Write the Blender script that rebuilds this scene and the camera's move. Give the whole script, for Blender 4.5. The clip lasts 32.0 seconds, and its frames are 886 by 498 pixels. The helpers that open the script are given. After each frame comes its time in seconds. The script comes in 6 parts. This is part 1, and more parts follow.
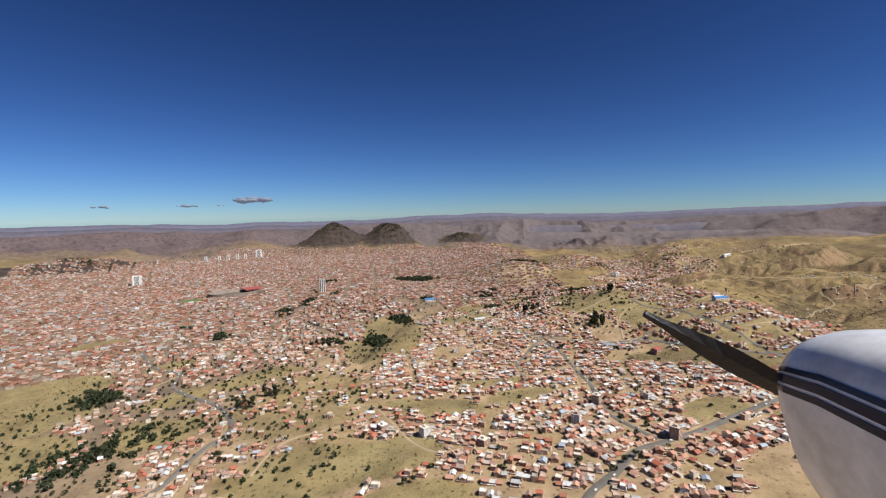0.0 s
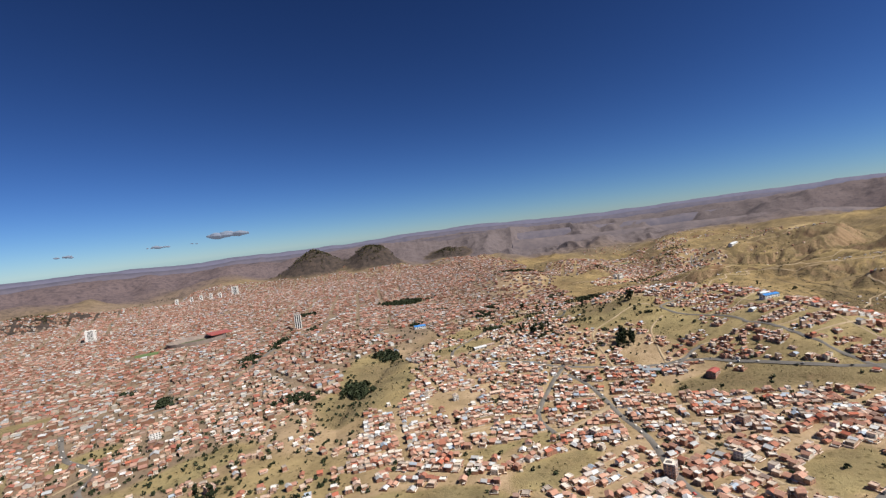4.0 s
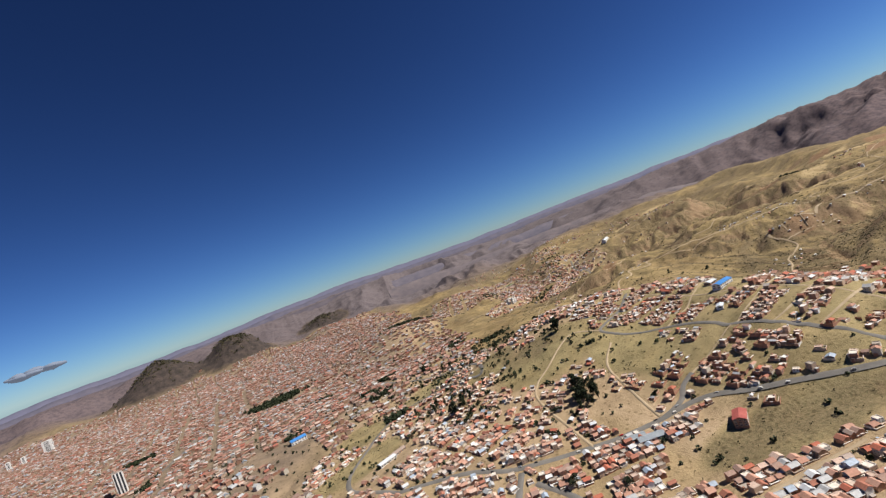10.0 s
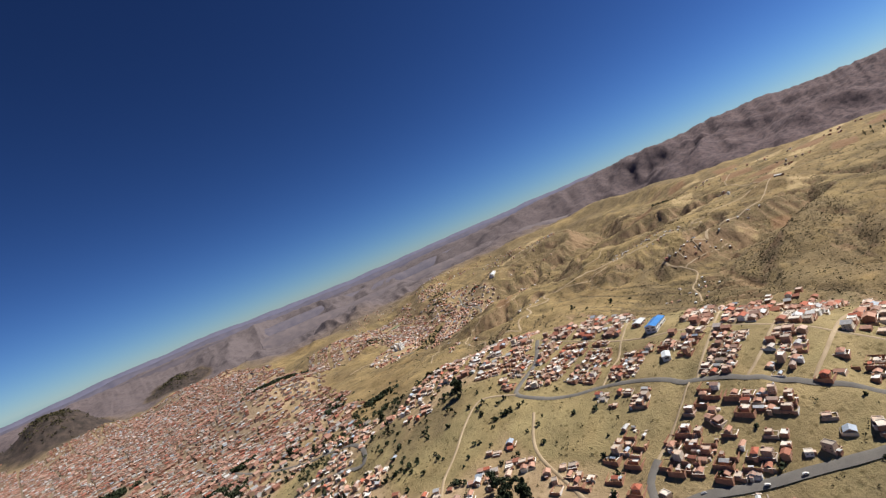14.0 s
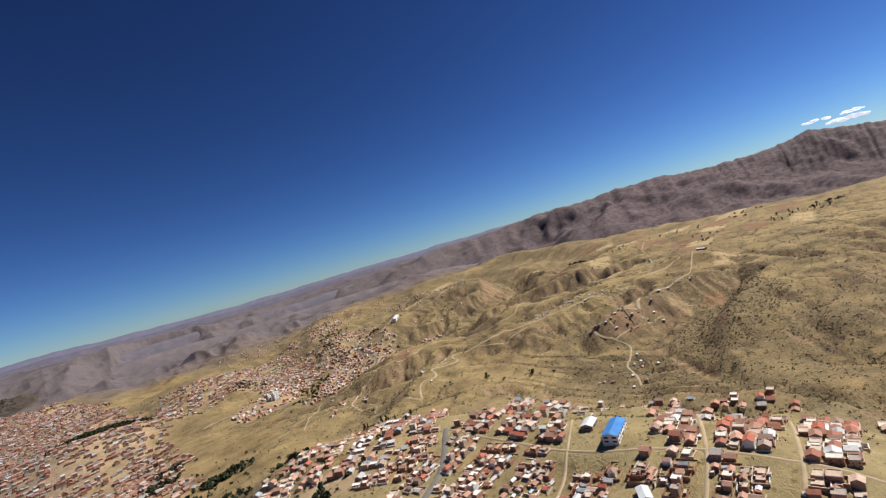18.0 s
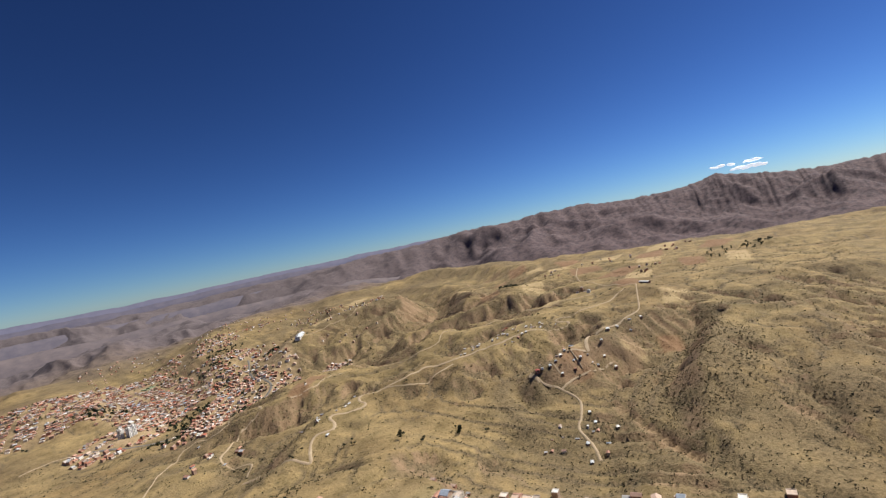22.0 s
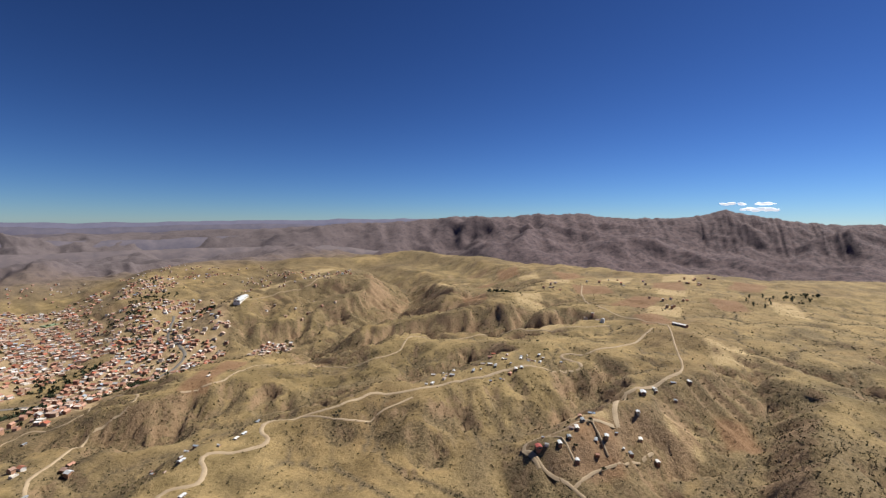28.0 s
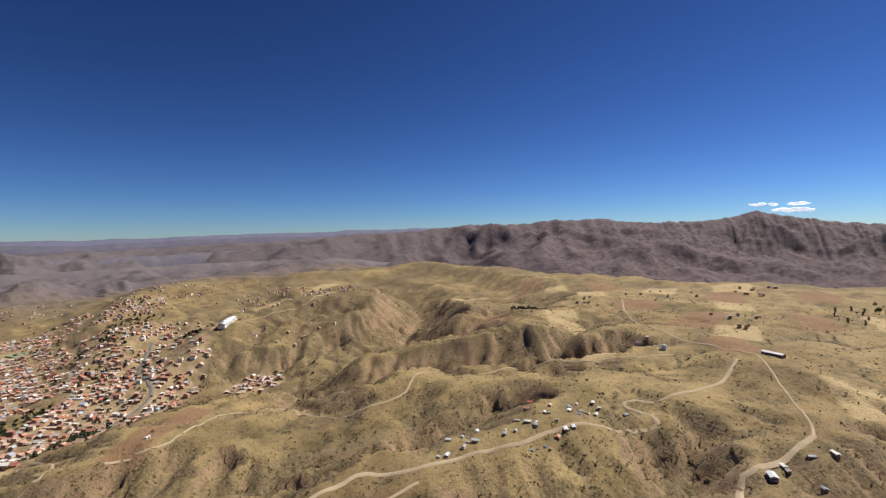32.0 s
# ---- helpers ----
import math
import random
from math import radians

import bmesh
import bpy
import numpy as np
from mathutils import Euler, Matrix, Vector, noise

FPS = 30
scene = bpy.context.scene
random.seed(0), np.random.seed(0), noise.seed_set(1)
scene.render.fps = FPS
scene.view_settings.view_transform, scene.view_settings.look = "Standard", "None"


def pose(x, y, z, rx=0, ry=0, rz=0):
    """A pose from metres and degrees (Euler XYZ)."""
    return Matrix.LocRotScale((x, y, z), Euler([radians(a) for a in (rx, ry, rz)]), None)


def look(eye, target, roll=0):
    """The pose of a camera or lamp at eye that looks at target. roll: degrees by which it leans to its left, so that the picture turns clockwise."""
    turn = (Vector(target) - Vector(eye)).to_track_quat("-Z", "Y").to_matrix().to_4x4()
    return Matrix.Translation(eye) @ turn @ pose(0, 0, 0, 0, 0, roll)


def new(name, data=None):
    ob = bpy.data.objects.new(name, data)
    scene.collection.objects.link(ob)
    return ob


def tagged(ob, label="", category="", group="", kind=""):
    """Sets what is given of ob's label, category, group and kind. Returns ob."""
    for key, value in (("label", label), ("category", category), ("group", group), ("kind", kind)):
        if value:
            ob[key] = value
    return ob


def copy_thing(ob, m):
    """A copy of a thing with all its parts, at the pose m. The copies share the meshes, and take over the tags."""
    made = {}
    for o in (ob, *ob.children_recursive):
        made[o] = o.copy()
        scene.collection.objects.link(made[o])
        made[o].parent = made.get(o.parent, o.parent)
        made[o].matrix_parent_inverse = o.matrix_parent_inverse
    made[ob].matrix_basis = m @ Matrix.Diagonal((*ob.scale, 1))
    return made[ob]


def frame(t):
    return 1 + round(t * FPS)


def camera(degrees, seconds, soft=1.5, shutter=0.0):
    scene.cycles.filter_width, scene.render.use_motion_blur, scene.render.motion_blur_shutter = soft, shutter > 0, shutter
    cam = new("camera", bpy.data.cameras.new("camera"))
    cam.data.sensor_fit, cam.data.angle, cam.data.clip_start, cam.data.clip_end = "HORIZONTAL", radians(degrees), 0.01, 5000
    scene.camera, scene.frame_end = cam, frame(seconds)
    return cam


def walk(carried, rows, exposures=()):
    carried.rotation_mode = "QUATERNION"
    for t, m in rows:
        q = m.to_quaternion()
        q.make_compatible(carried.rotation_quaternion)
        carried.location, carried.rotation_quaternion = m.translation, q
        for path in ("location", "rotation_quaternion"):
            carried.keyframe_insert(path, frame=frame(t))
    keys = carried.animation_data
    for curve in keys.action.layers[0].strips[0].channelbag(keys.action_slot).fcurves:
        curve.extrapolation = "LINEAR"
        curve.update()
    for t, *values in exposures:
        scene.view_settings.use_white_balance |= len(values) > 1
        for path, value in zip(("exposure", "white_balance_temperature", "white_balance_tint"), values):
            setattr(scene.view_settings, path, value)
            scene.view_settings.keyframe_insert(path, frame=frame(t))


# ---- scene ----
cam = camera(86.17, 32.0, soft=1.3, shutter=0.0)
# seconds, place in metres, turn in degrees
PATH = [
    (0.0, 0.00, 0.00, 300.00, 85.807, 1.188, -0.014),
    (0.5, 0.28, 18.59, 298.87, 86.104, 2.063, 0.179),
    (1.0, 0.82, 37.03, 297.68, 86.336, 2.296, 0.519),
    (1.5, 1.53, 55.69, 296.62, 86.716, 1.769, 0.702),
    (2.0, 2.23, 74.65, 295.78, 86.923, 3.152, -0.252),
    (2.5, 2.98, 93.68, 295.04, 86.733, 3.342, -1.108),
    (3.0, 3.51, 112.46, 294.32, 87.066, 5.050, -1.572),
    (3.5, 3.91, 131.02, 293.58, 87.459, 6.293, -1.578),
    (5.5, 6.94, 208.16, 291.59, 87.706, 9.348, -4.542),
    (6.0, 9.01, 226.56, 291.42, 87.873, 12.001, -5.914),
    (6.5, 11.41, 244.83, 291.34, 88.084, 14.529, -6.981),
    (7.0, 14.17, 263.03, 291.32, 88.268, 16.541, -8.132),
    (7.5, 17.18, 281.24, 291.39, 88.582, 18.270, -9.363),
    (8.0, 20.28, 299.48, 291.57, 89.048, 20.142, -10.685),
    (8.5, 23.79, 317.72, 291.83, 89.194, 21.344, -12.286),
    (9.0, 27.84, 335.95, 292.19, 89.536, 21.509, -13.968),
    (9.5, 32.58, 354.05, 292.63, 89.864, 19.817, -15.798),
    (10.0, 38.01, 371.83, 293.08, 89.887, 20.285, -17.963),
    (10.5, 44.32, 389.43, 293.49, 89.789, 21.055, -20.123),
    (11.0, 51.18, 406.84, 293.83, 89.636, 21.423, -22.388),
    (11.5, 58.55, 424.02, 294.00, 89.403, 21.643, -24.606),
    (12.0, 66.49, 441.03, 293.99, 89.144, 21.971, -26.573),
    (12.5, 75.07, 457.79, 293.83, 88.745, 22.689, -28.421),
    (13.0, 84.13, 474.36, 293.59, 88.430, 25.802, -30.084),
    (13.5, 93.54, 490.79, 293.34, 88.638, 24.670, -31.391),
    (14.0, 103.41, 506.90, 293.09, 88.899, 22.363, -33.070),
    (14.5, 113.57, 522.78, 292.91, 88.999, 21.190, -34.592),
    (16.5, 157.34, 581.22, 293.37, 89.540, 18.499, -39.968),
    (17.0, 169.22, 594.41, 293.24, 89.653, 17.755, -41.016),
    (17.5, 180.96, 607.34, 293.09, 90.333, 16.358, -42.702),
    (18.0, 192.93, 620.00, 293.06, 89.778, 15.356, -44.722),
    (18.5, 205.36, 632.51, 293.22, 89.299, 11.637, -47.135),
    (19.0, 218.24, 645.03, 293.59, 89.418, 8.893, -49.536),
    (19.5, 231.54, 657.23, 294.09, 89.324, 7.881, -51.058),
    (20.0, 245.03, 668.98, 294.58, 88.952, 5.797, -51.932),
    (20.5, 258.49, 680.29, 294.90, 88.240, 6.315, -52.689),
    (21.0, 271.90, 691.38, 295.10, 88.232, 7.762, -53.330),
    (21.5, 285.33, 702.16, 295.21, 89.050, 11.462, -54.126),
    (22.0, 298.58, 712.80, 295.23, 89.118, 10.985, -54.222),
    (22.5, 311.50, 723.30, 295.11, 88.737, 8.747, -53.939),
    (23.0, 324.20, 733.81, 294.97, 88.659, 8.046, -53.697),
    (23.5, 337.13, 744.14, 294.81, 88.221, 4.862, -53.770),
    (24.0, 350.41, 754.25, 294.64, 88.167, 3.431, -54.181),
    (24.5, 363.71, 764.19, 294.42, 88.390, 2.727, -54.284),
    (25.0, 377.02, 773.92, 294.11, 87.874, 2.028, -54.386),
    (25.5, 390.61, 783.66, 293.86, 87.740, 1.647, -54.645),
    (27.5, 445.99, 821.67, 292.48, 87.007, 0.379, -55.756),
    (28.0, 460.48, 831.92, 291.94, 86.982, -0.473, -55.682),
    (28.5, 474.95, 841.95, 291.27, 86.846, 0.196, -56.064),
    (29.0, 489.45, 851.84, 290.55, 86.959, 0.308, -56.060),
    (29.5, 503.83, 861.91, 289.77, 86.829, 0.587, -55.913),
    (30.0, 517.98, 871.77, 288.95, 86.561, -0.165, -55.725),
    (30.5, 532.15, 881.72, 288.23, 86.749, -1.131, -55.569),
    (31.0, 546.52, 891.64, 287.56, 87.138, -2.635, -55.166),
    (31.5, 560.94, 901.57, 286.91, 87.622, -1.460, -54.742),
    (32.0, 575.46, 911.50, 286.26, 88.183, 0.864, -54.095),
]
walk(cam, [(t, pose(x, y, z, rx, ry, rz)) for t, x, y, z, rx, ry, rz in PATH])


# ---- light ----
SUN_AZ, SUN_EL = 115.0, 49.0          # from +y towards +x, and above the horizon
sun_data = bpy.data.lights.new("sun", "SUN")
sun_data.energy, sun_data.angle, sun_data.color = 4.4, radians(0.53), (1.0, 0.95, 0.87)
sun = new("sun", sun_data)
sun.matrix_world = look((sin_az := math.sin(radians(SUN_AZ)) * 900, math.cos(radians(SUN_AZ)) * 900, 1400), (0, 0, 1400 - 900 * math.tan(radians(SUN_EL))))
world = bpy.data.worlds.new("sky")
scene.world = world
world.use_nodes = True
wn = world.node_tree.nodes
sky = wn.new("ShaderNodeTexSky")
sky.sky_type, sky.sun_disc = "NISHITA", False
sky.sun_elevation, sky.sun_rotation = radians(SUN_EL), radians(SUN_AZ)
sky.altitude, sky.air_density, sky.dust_density, sky.ozone_density = 3000, 1.0, 0.6, 4.0
wn["Background"].inputs["Strength"].default_value = 0.05
deep = wn.new("ShaderNodeGamma")       # the clear, dry air of the heights
deep.inputs["Gamma"].default_value = 1.5
world.node_tree.links.new(sky.outputs[0], deep.inputs["Color"])
tint = wn.new("ShaderNodeMix")
tint.data_type, tint.blend_type = "RGBA", "MULTIPLY"
tint.inputs[0].default_value, tint.inputs[7].default_value = 1.0, (0.25, 0.30, 0.375, 1)
world.node_tree.links.new(deep.outputs[0], tint.inputs[6])
world.node_tree.links.new(tint.outputs[2], wn["Background"].inputs["Color"])
scene.view_settings.exposure = 0.6


# ---- plan: roads, ravines and open places, as lines on the map ----
PAVED = [  # width, then the line
    (7.5, [(392, 462), (330, 446), (279, 422), (206, 381), (168, 365), (146, 356), (118, 327), (92, 302), (60, 240)]),
    (5.4, [(154, 714), (167, 667), (166, 598), (164, 526), (155, 470), (153, 430), (171, 372)]),
    (6.1, [(60, 812), (118, 778), (156, 740), (210, 715), (253, 700), (276, 694), (294, 690), (309, 678), (321, 659), (335, 640), (372, 600), (430, 560)]),
    (4.8, [(268, 696), (292, 699), (306, 709), (321, 711)]),
    (4.8, [(408, 560), (402, 611), (394, 658), (389, 694), (384, 735), (376, 785), (362, 807), (351, 834), (347, 864), (360, 874), (399, 889), (444, 927)]),
    (5.4, [(152, 735), (128, 697), (94, 620), (97, 566)]),
    (6.1, [(-250, 300), (-234, 349), (-228, 372), (-225, 417), (-217, 449), (-223, 475), (-262, 528), (-324, 575), (-361, 609), (-375, 654), (-448, 708), (-523, 799)]),
    (8.2, [(-297, 1686), (-330, 1400), (-357, 1196), (-350, 1050), (-346, 960), (-404, 859), (-480, 780)]),
    (5.4, [(60, 812), (20, 900), (60, 1010), (120, 1090), (190, 1075), (230, 1000), (250, 1090), (219, 1180), (160, 1300), (120, 1500), (90, 1700)]),
    (5.4, [(545, 1737), (600, 1660), (690, 1600), (720, 1540), (770, 1520), (800, 1580), (870, 1640), (900, 1760), (980, 1900)]),
]
DIRT = [
    (3.4, [(-31, 600), (5, 598), (40, 604), (73, 619), (94, 620)]),
    (6.1, [(97, 566), (107, 569), (136, 591), (165, 613)]),
    (3.4, [(171, 601), (208, 590), (246, 582), (300, 570)]),
    (3.4, [(208, 590), (206, 541), (199, 509), (205, 430)]),
    (3.4, [(-160, 366), (-158, 397), (-147, 424), (-105, 445), (-78, 489)]),
    (3.4, [(-105, 500), (-78, 489), (-56, 447), (-25, 390), (3, 375), (60, 390)]),
    (2.7, [(-390, 615), (-375, 654)]),
    (2.3, [(321, 711), (346, 712), (386, 717)]),
    (2.3, [(376, 788), (439, 808), (508, 838)]),
    (2.3, [(388, 712), (454, 727), (545, 764)]),
    (2.3, [(392, 680), (438, 681), (500, 695), (548, 708)]),
    (2.5, [(444, 927), (440, 860), (439, 808), (451, 725), (452, 679), (451, 624), (455, 560)]),
    (3.8, [(540, 1190), (556, 1160), (566, 1132), (570, 1114), (580, 1126), (596, 1142), (606, 1145), (621, 1137), (632, 1147), (635, 1157), (643, 1162), (660, 1151), (677, 1147), (686, 1152), (689, 1165), (702, 1174), (724, 1160), (750, 1138)]),
    (3.8, [(750, 1138), (775, 1134), (788, 1130), (805, 1109), (823, 1098), (844, 1083), (868, 1062), (896, 1047), (917, 1030), (938, 999), (950, 988), (966, 1002), (976, 1020), (986, 1014), (992, 990), (1052, 958), (1120, 950)]),
    (2.9, [(553, 1206), (577, 1235), (567, 1266), (575, 1297), (596, 1321), (636, 1364), (660, 1364), (677, 1366), (697, 1404), (694, 1450), (655, 1455)]),
    (2.3, [(482, 1281), (509, 1323), (551, 1385), (603, 1435), (642, 1411), (690, 1480)]),
    (2.3, [(724, 1160), (740, 1120), (770, 1105), (800, 1096)]),
    (2.3, [(893, 1363), (880, 1310), (878, 1270), (886, 1245), (906, 1232), (936, 1225), (985, 1236), (1022, 1180), (1072, 1147), (1097, 1084), (1108, 1046), (1140, 1010)]),
    (2.3, [(893, 1363), (850, 1380), (815, 1372), (760, 1335), (715, 1345)]),
    (3.4, [(475, 1742), (518, 1749), (545, 1737)]),
    (4.2, [(834, 922), (854, 929), (896, 932), (907, 926), (940, 907), (964, 896)]),
    (2.2, [(964, 896), (993, 898), (1060, 915), (1140, 935)]),
    (3.0, [(766, 957), (780, 975), (793, 976), (808, 955), (834, 922)]),
    (2.7, [(780, 975), (768, 954), (768, 933), (757, 911), (733, 901), (708, 895), (690, 878), (664, 862)]),
    (2.3, [(768, 933), (790, 925), (815, 905), (836, 896)]),
    (2.0, [(796, 962), (784, 938)]),
    (2.0, [(823, 940), (806, 921)]),
    (2.7, [(1140, 935), (1190, 1000), (1250, 1060), (1330, 1110), (1450, 1150)]),
    (2.7, [(1060, 1780), (1150, 1760), (1240, 1740), (1300, 1850), (1390, 2000), (1450, 2200)]),
    (2.3, [(399, 646), (445, 648), (540, 660)]),
    (2.7, [(347, 866), (330, 900), (300, 890), (268, 868), (240, 850), (222, 815), (210, 715)]),
    (2.7, [(332, 830), (300, 800), (285, 760), (268, 700)]),
]
# ravines: depth, half width, line
RAVINES = [
    (16, 36, [(-35, 1076), (-84, 924), (-112, 810), (-120, 730), (-115, 640)]),
    (12, 30, [(240, 640), (285, 625), (330, 600), (380, 560)]),
]
# the open hills: crests, shoulders and valley floors as lines on the map, each corner with its height
LINES, FLOORS = [], []


def crest(*corners):
    LINES.append(np.array(corners, float))


def valley(*corners):
    LINES.append(np.array(corners, float))
    FLOORS.append([(x, y) for x, y, z in corners])


crest((420, 700, 150), (470, 780, 149), (470, 880, 150), (440, 960, 147), (390, 1010, 142))                      # rim of the suburb
crest((515, 800, 140), (520, 850, 138), (520, 930, 136), (480, 1010, 132), (560, 1010, 124))
crest((560, 1112, 107), (600, 1142, 115), (640, 1162, 120), (695, 1174, 123), (725, 1166, 124), (748, 1138, 130), (798, 1131, 133), (860, 1090, 138), (912, 1054, 147), (985, 1075, 147), (1060, 1040, 148), (1122, 1045, 152), (1200, 1060, 158))   # the road's ridge
crest((950, 1050, 138), (945, 1000, 146), (935, 970, 143), (950, 940, 146), (1000, 960, 155))
crest((755, 965, 128), (775, 968, 134), (800, 938, 142), (884, 930, 143), (940, 930, 147), (985, 885, 153), (1090, 917, 159), (1200, 930, 162), (1369, 966, 165), (1520, 980, 164))       # the village spur
crest((700, 880, 99), (735, 905, 108), (783, 915, 116))
crest((735, 1075, 116), (770, 1070, 128), (800, 1085, 133))
crest((640, 1440, 80), (668, 1400, 98), (692, 1360, 112), (744, 1352, 118), (803, 1340, 113), (822, 1392, 104), (890, 1420, 93))      # the field's hill
crest((800, 1291, 111), (850, 1300, 106), (880, 1262, 110), (897, 1240, 121), (940, 1250, 128), (982, 1250, 134), (1015, 1226, 128), (1050, 1170, 134), (1090, 1095, 140))
crest((1012, 1372, 110), (1040, 1375, 118), (1084, 1350, 124), (1130, 1270, 142), (1175, 1206, 157), (1273, 1254, 162), (1337, 1187, 160), (1379, 1208, 165), (1500, 1200, 165))
crest((1240, 1340, 150), (1330, 1400, 148), (1430, 1480, 140), (1500, 1560, 126))
crest((1160, 1111, 155), (1240, 1030, 158), (1320, 1080, 157), (1450, 1080, 164), (1620, 1120, 163))
crest((1060, 1780, 120), (1130, 1810, 128), (1220, 1781, 147), (1315, 1697, 160), (1400, 1740, 158), (1480, 1860, 152), (1560, 2050, 146))   # the hill of the hall
crest((1080, 1640, 100), (1160, 1660, 112), (1250, 1600, 132), (1300, 1640, 152))
crest((970, 1960, 92), (1040, 2150, 104), (1150, 2280, 116), (1281, 2447, 126), (1391, 2704, 146))
crest((560, 1750, 60), (604, 1700, 62), (640, 1720, 60))
crest((590, 1880, 66), (647, 2045, 80), (620, 2250, 84))
crest((1560, 1500, 132), (1644, 1619, 130), (1720, 1760, 138), (1760, 1920, 140))
valley((560, 830, 92), (643, 886, 90), (690, 940, 92), (740, 992, 98), (790, 1013, 119), (861, 968, 127), (905, 962, 133))
valley((643, 886, 89), (685, 838, 90), (754, 852, 100), (800, 858, 105), (850, 844, 113), (905, 838, 123), (975, 832, 140))
crest((680, 768, 110), (735, 782, 125), (800, 800, 136), (870, 797, 142), (940, 788, 146), (1060, 800, 155), (1200, 800, 160))      # the dark spur
valley((560, 830, 96), (600, 780, 108), (690, 735, 112), (800, 720, 126))
valley((500, 1200, 90), (587, 1250, 88), (640, 1250, 92), (685, 1235, 97), (740, 1234, 100), (800, 1236, 103), (854, 1192, 110), (900, 1152, 121), (960, 1125, 133))
valley((560, 1500, 70), (620, 1380, 80), (650, 1310, 88), (720, 1290, 97))
valley((975, 1560, 66), (985, 1470, 70), (962, 1400, 84), (978, 1325, 99), (1050, 1265, 111), (1090, 1190, 121), (1120, 1140, 128), (1170, 1080, 144))
valley((985, 1470, 70), (1090, 1440, 78), (1180, 1455, 84), (1260, 1500, 89), (1350, 1550, 93), (1440, 1600, 96), (1540, 1720, 106), (1600, 1850, 116), (1640, 1990, 124))
valley((1260, 1500, 90), (1290, 1440, 106), (1300, 1340, 126), (1380, 1330, 142))
valley((520, 1640, 52), (686, 1647, 47), (800, 1600, 56), (900, 1580, 62), (975, 1560, 66))
valley((686, 1647, 47), (740, 1850, 48), (790, 2050, 52), (860, 2350, 56), (930, 2700, 62))
valley((800, 1760, 60), (900, 1820, 72), (1000, 1900, 84), (1180, 2020, 104), (1330, 2200, 122))
RAVINES += [(0, 15, line) for line in FLOORS]
# ploughed and bare fields: middle, length, width, turn
FIELDS = [(776, 1380, 140, 32, 38), (806, 930, 44, 36, 30), (905, 845, 40, 28, 20), (1180, 960, 70, 40, 30), (1330, 1010, 110, 60, -10), (1420, 1120, 90, 70, 25), (1560, 1000, 140, 60, 10), (1640, 1240, 120, 70, 40),
          (1500, 1400, 90, 50, -25), (1380, 880, 90, 45, 15), (1700, 1450, 120, 60, 30), (1240, 1290, 80, 45, 35), (1650, 860, 130, 60, -5)]

# pale stubble, in the same terms
STUBBLE = [(1130, 1090, 90, 34, 20), (1260, 960, 80, 50, 5), (1250, 1180, 110, 50, 30), (1460, 980, 100, 50, 12), (1520, 1230, 130, 50, 22), (1620, 1120, 110, 60, 5), (1340, 1250, 70, 40, -20), (1400, 800, 120, 40, 8),
           (1600, 1340, 120, 50, 28), (1480, 1500, 100, 60, 10), (1330, 1800, 120, 50, 40), (1450, 1950, 130, 60, 35), (1200, 1840, 90, 50, 30), (1060, 860, 70, 40, 15), (870, 880, 40, 26, 20), (820, 940, 40, 36, 25), (1700, 1000, 120, 70, 8)]


def along(line, spacing=8.0):
    """Points every few metres on a rounded course through the line."""
    p = np.array(line, float)
    p = np.vstack([2 * p[0] - p[1], p, 2 * p[-1] - p[-2]])
    out = []
    for i in range(1, len(p) - 2):
        n = max(2, int(np.hypot(*(p[i + 1] - p[i])) / spacing))
        t = np.linspace(0, 1, n, endpoint=False)[:, None]
        out.append(0.5 * (2 * p[i] + (p[i + 1] - p[i - 1]) * t + (2 * p[i - 1] - 5 * p[i] + 4 * p[i + 1] - p[i + 2]) * t ** 2 + (3 * p[i] - p[i - 1] - 3 * p[i + 1] + p[i + 2]) * t ** 3))
    return np.vstack(out + [p[-2:-1]])


def off_line(x, y, line):
    """Distance of places from a line, and the distance's limit."""
    best = np.full(np.shape(x), 1e9)
    for (ax, ay), (bx, by) in zip(line[:-1], line[1:]):
        lx, ly = bx - ax, by - ay
        t = np.clip(((x - ax) * lx + (y - ay) * ly) / (lx * lx + ly * ly), 0, 1)
        best = np.minimum(best, np.hypot(x - ax - t * lx, y - ay - t * ly))
    return best


def within(x, y, cx, cy, a, b, turn):
    """1 inside a turned oval, falling to 0 at its rim."""
    c, s = math.cos(radians(turn)), math.sin(radians(turn))
    u, v = (x - cx) * c + (y - cy) * s, -(x - cx) * s + (y - cy) * c
    return smooth(1.15, 0.85, np.hypot(u / a, v / b))


def field_amount(x, y, fields=None):
    out = np.zeros(np.shape(x))
    for cx, cy, lu, lv, turn in fields or FIELDS:
        c, s = math.cos(radians(turn)), math.sin(radians(turn))
        u, v = np.abs((x - cx) * c + (y - cy) * s) + 2 * fbm(x / 20, y / 20, 2, 61), np.abs(-(x - cx) * s + (y - cy) * c)
        out = np.maximum(out, smooth(lu / 2 + 3, lu / 2 - 3, u) * smooth(lv / 2 + 3, lv / 2 - 3, v))
    return out


# ---- lie of the land ----
def hash01(i, j, s):
    n = np.sin(i * 127.1 + j * 311.7 + s * 74.7) * 43758.5453
    return n - np.floor(n)


def vnoise(x, y, s=0):
    i, j = np.floor(x), np.floor(y)
    u, v = x - i, y - j
    u, v = u * u * u * (u * (u * 6 - 15) + 10), v * v * v * (v * (v * 6 - 15) + 10)
    a, b = hash01(i, j, s), hash01(i + 1, j, s)
    c, d = hash01(i, j + 1, s), hash01(i + 1, j + 1, s)
    return (a + (b - a) * u) * (1 - v) + (c + (d - c) * u) * v


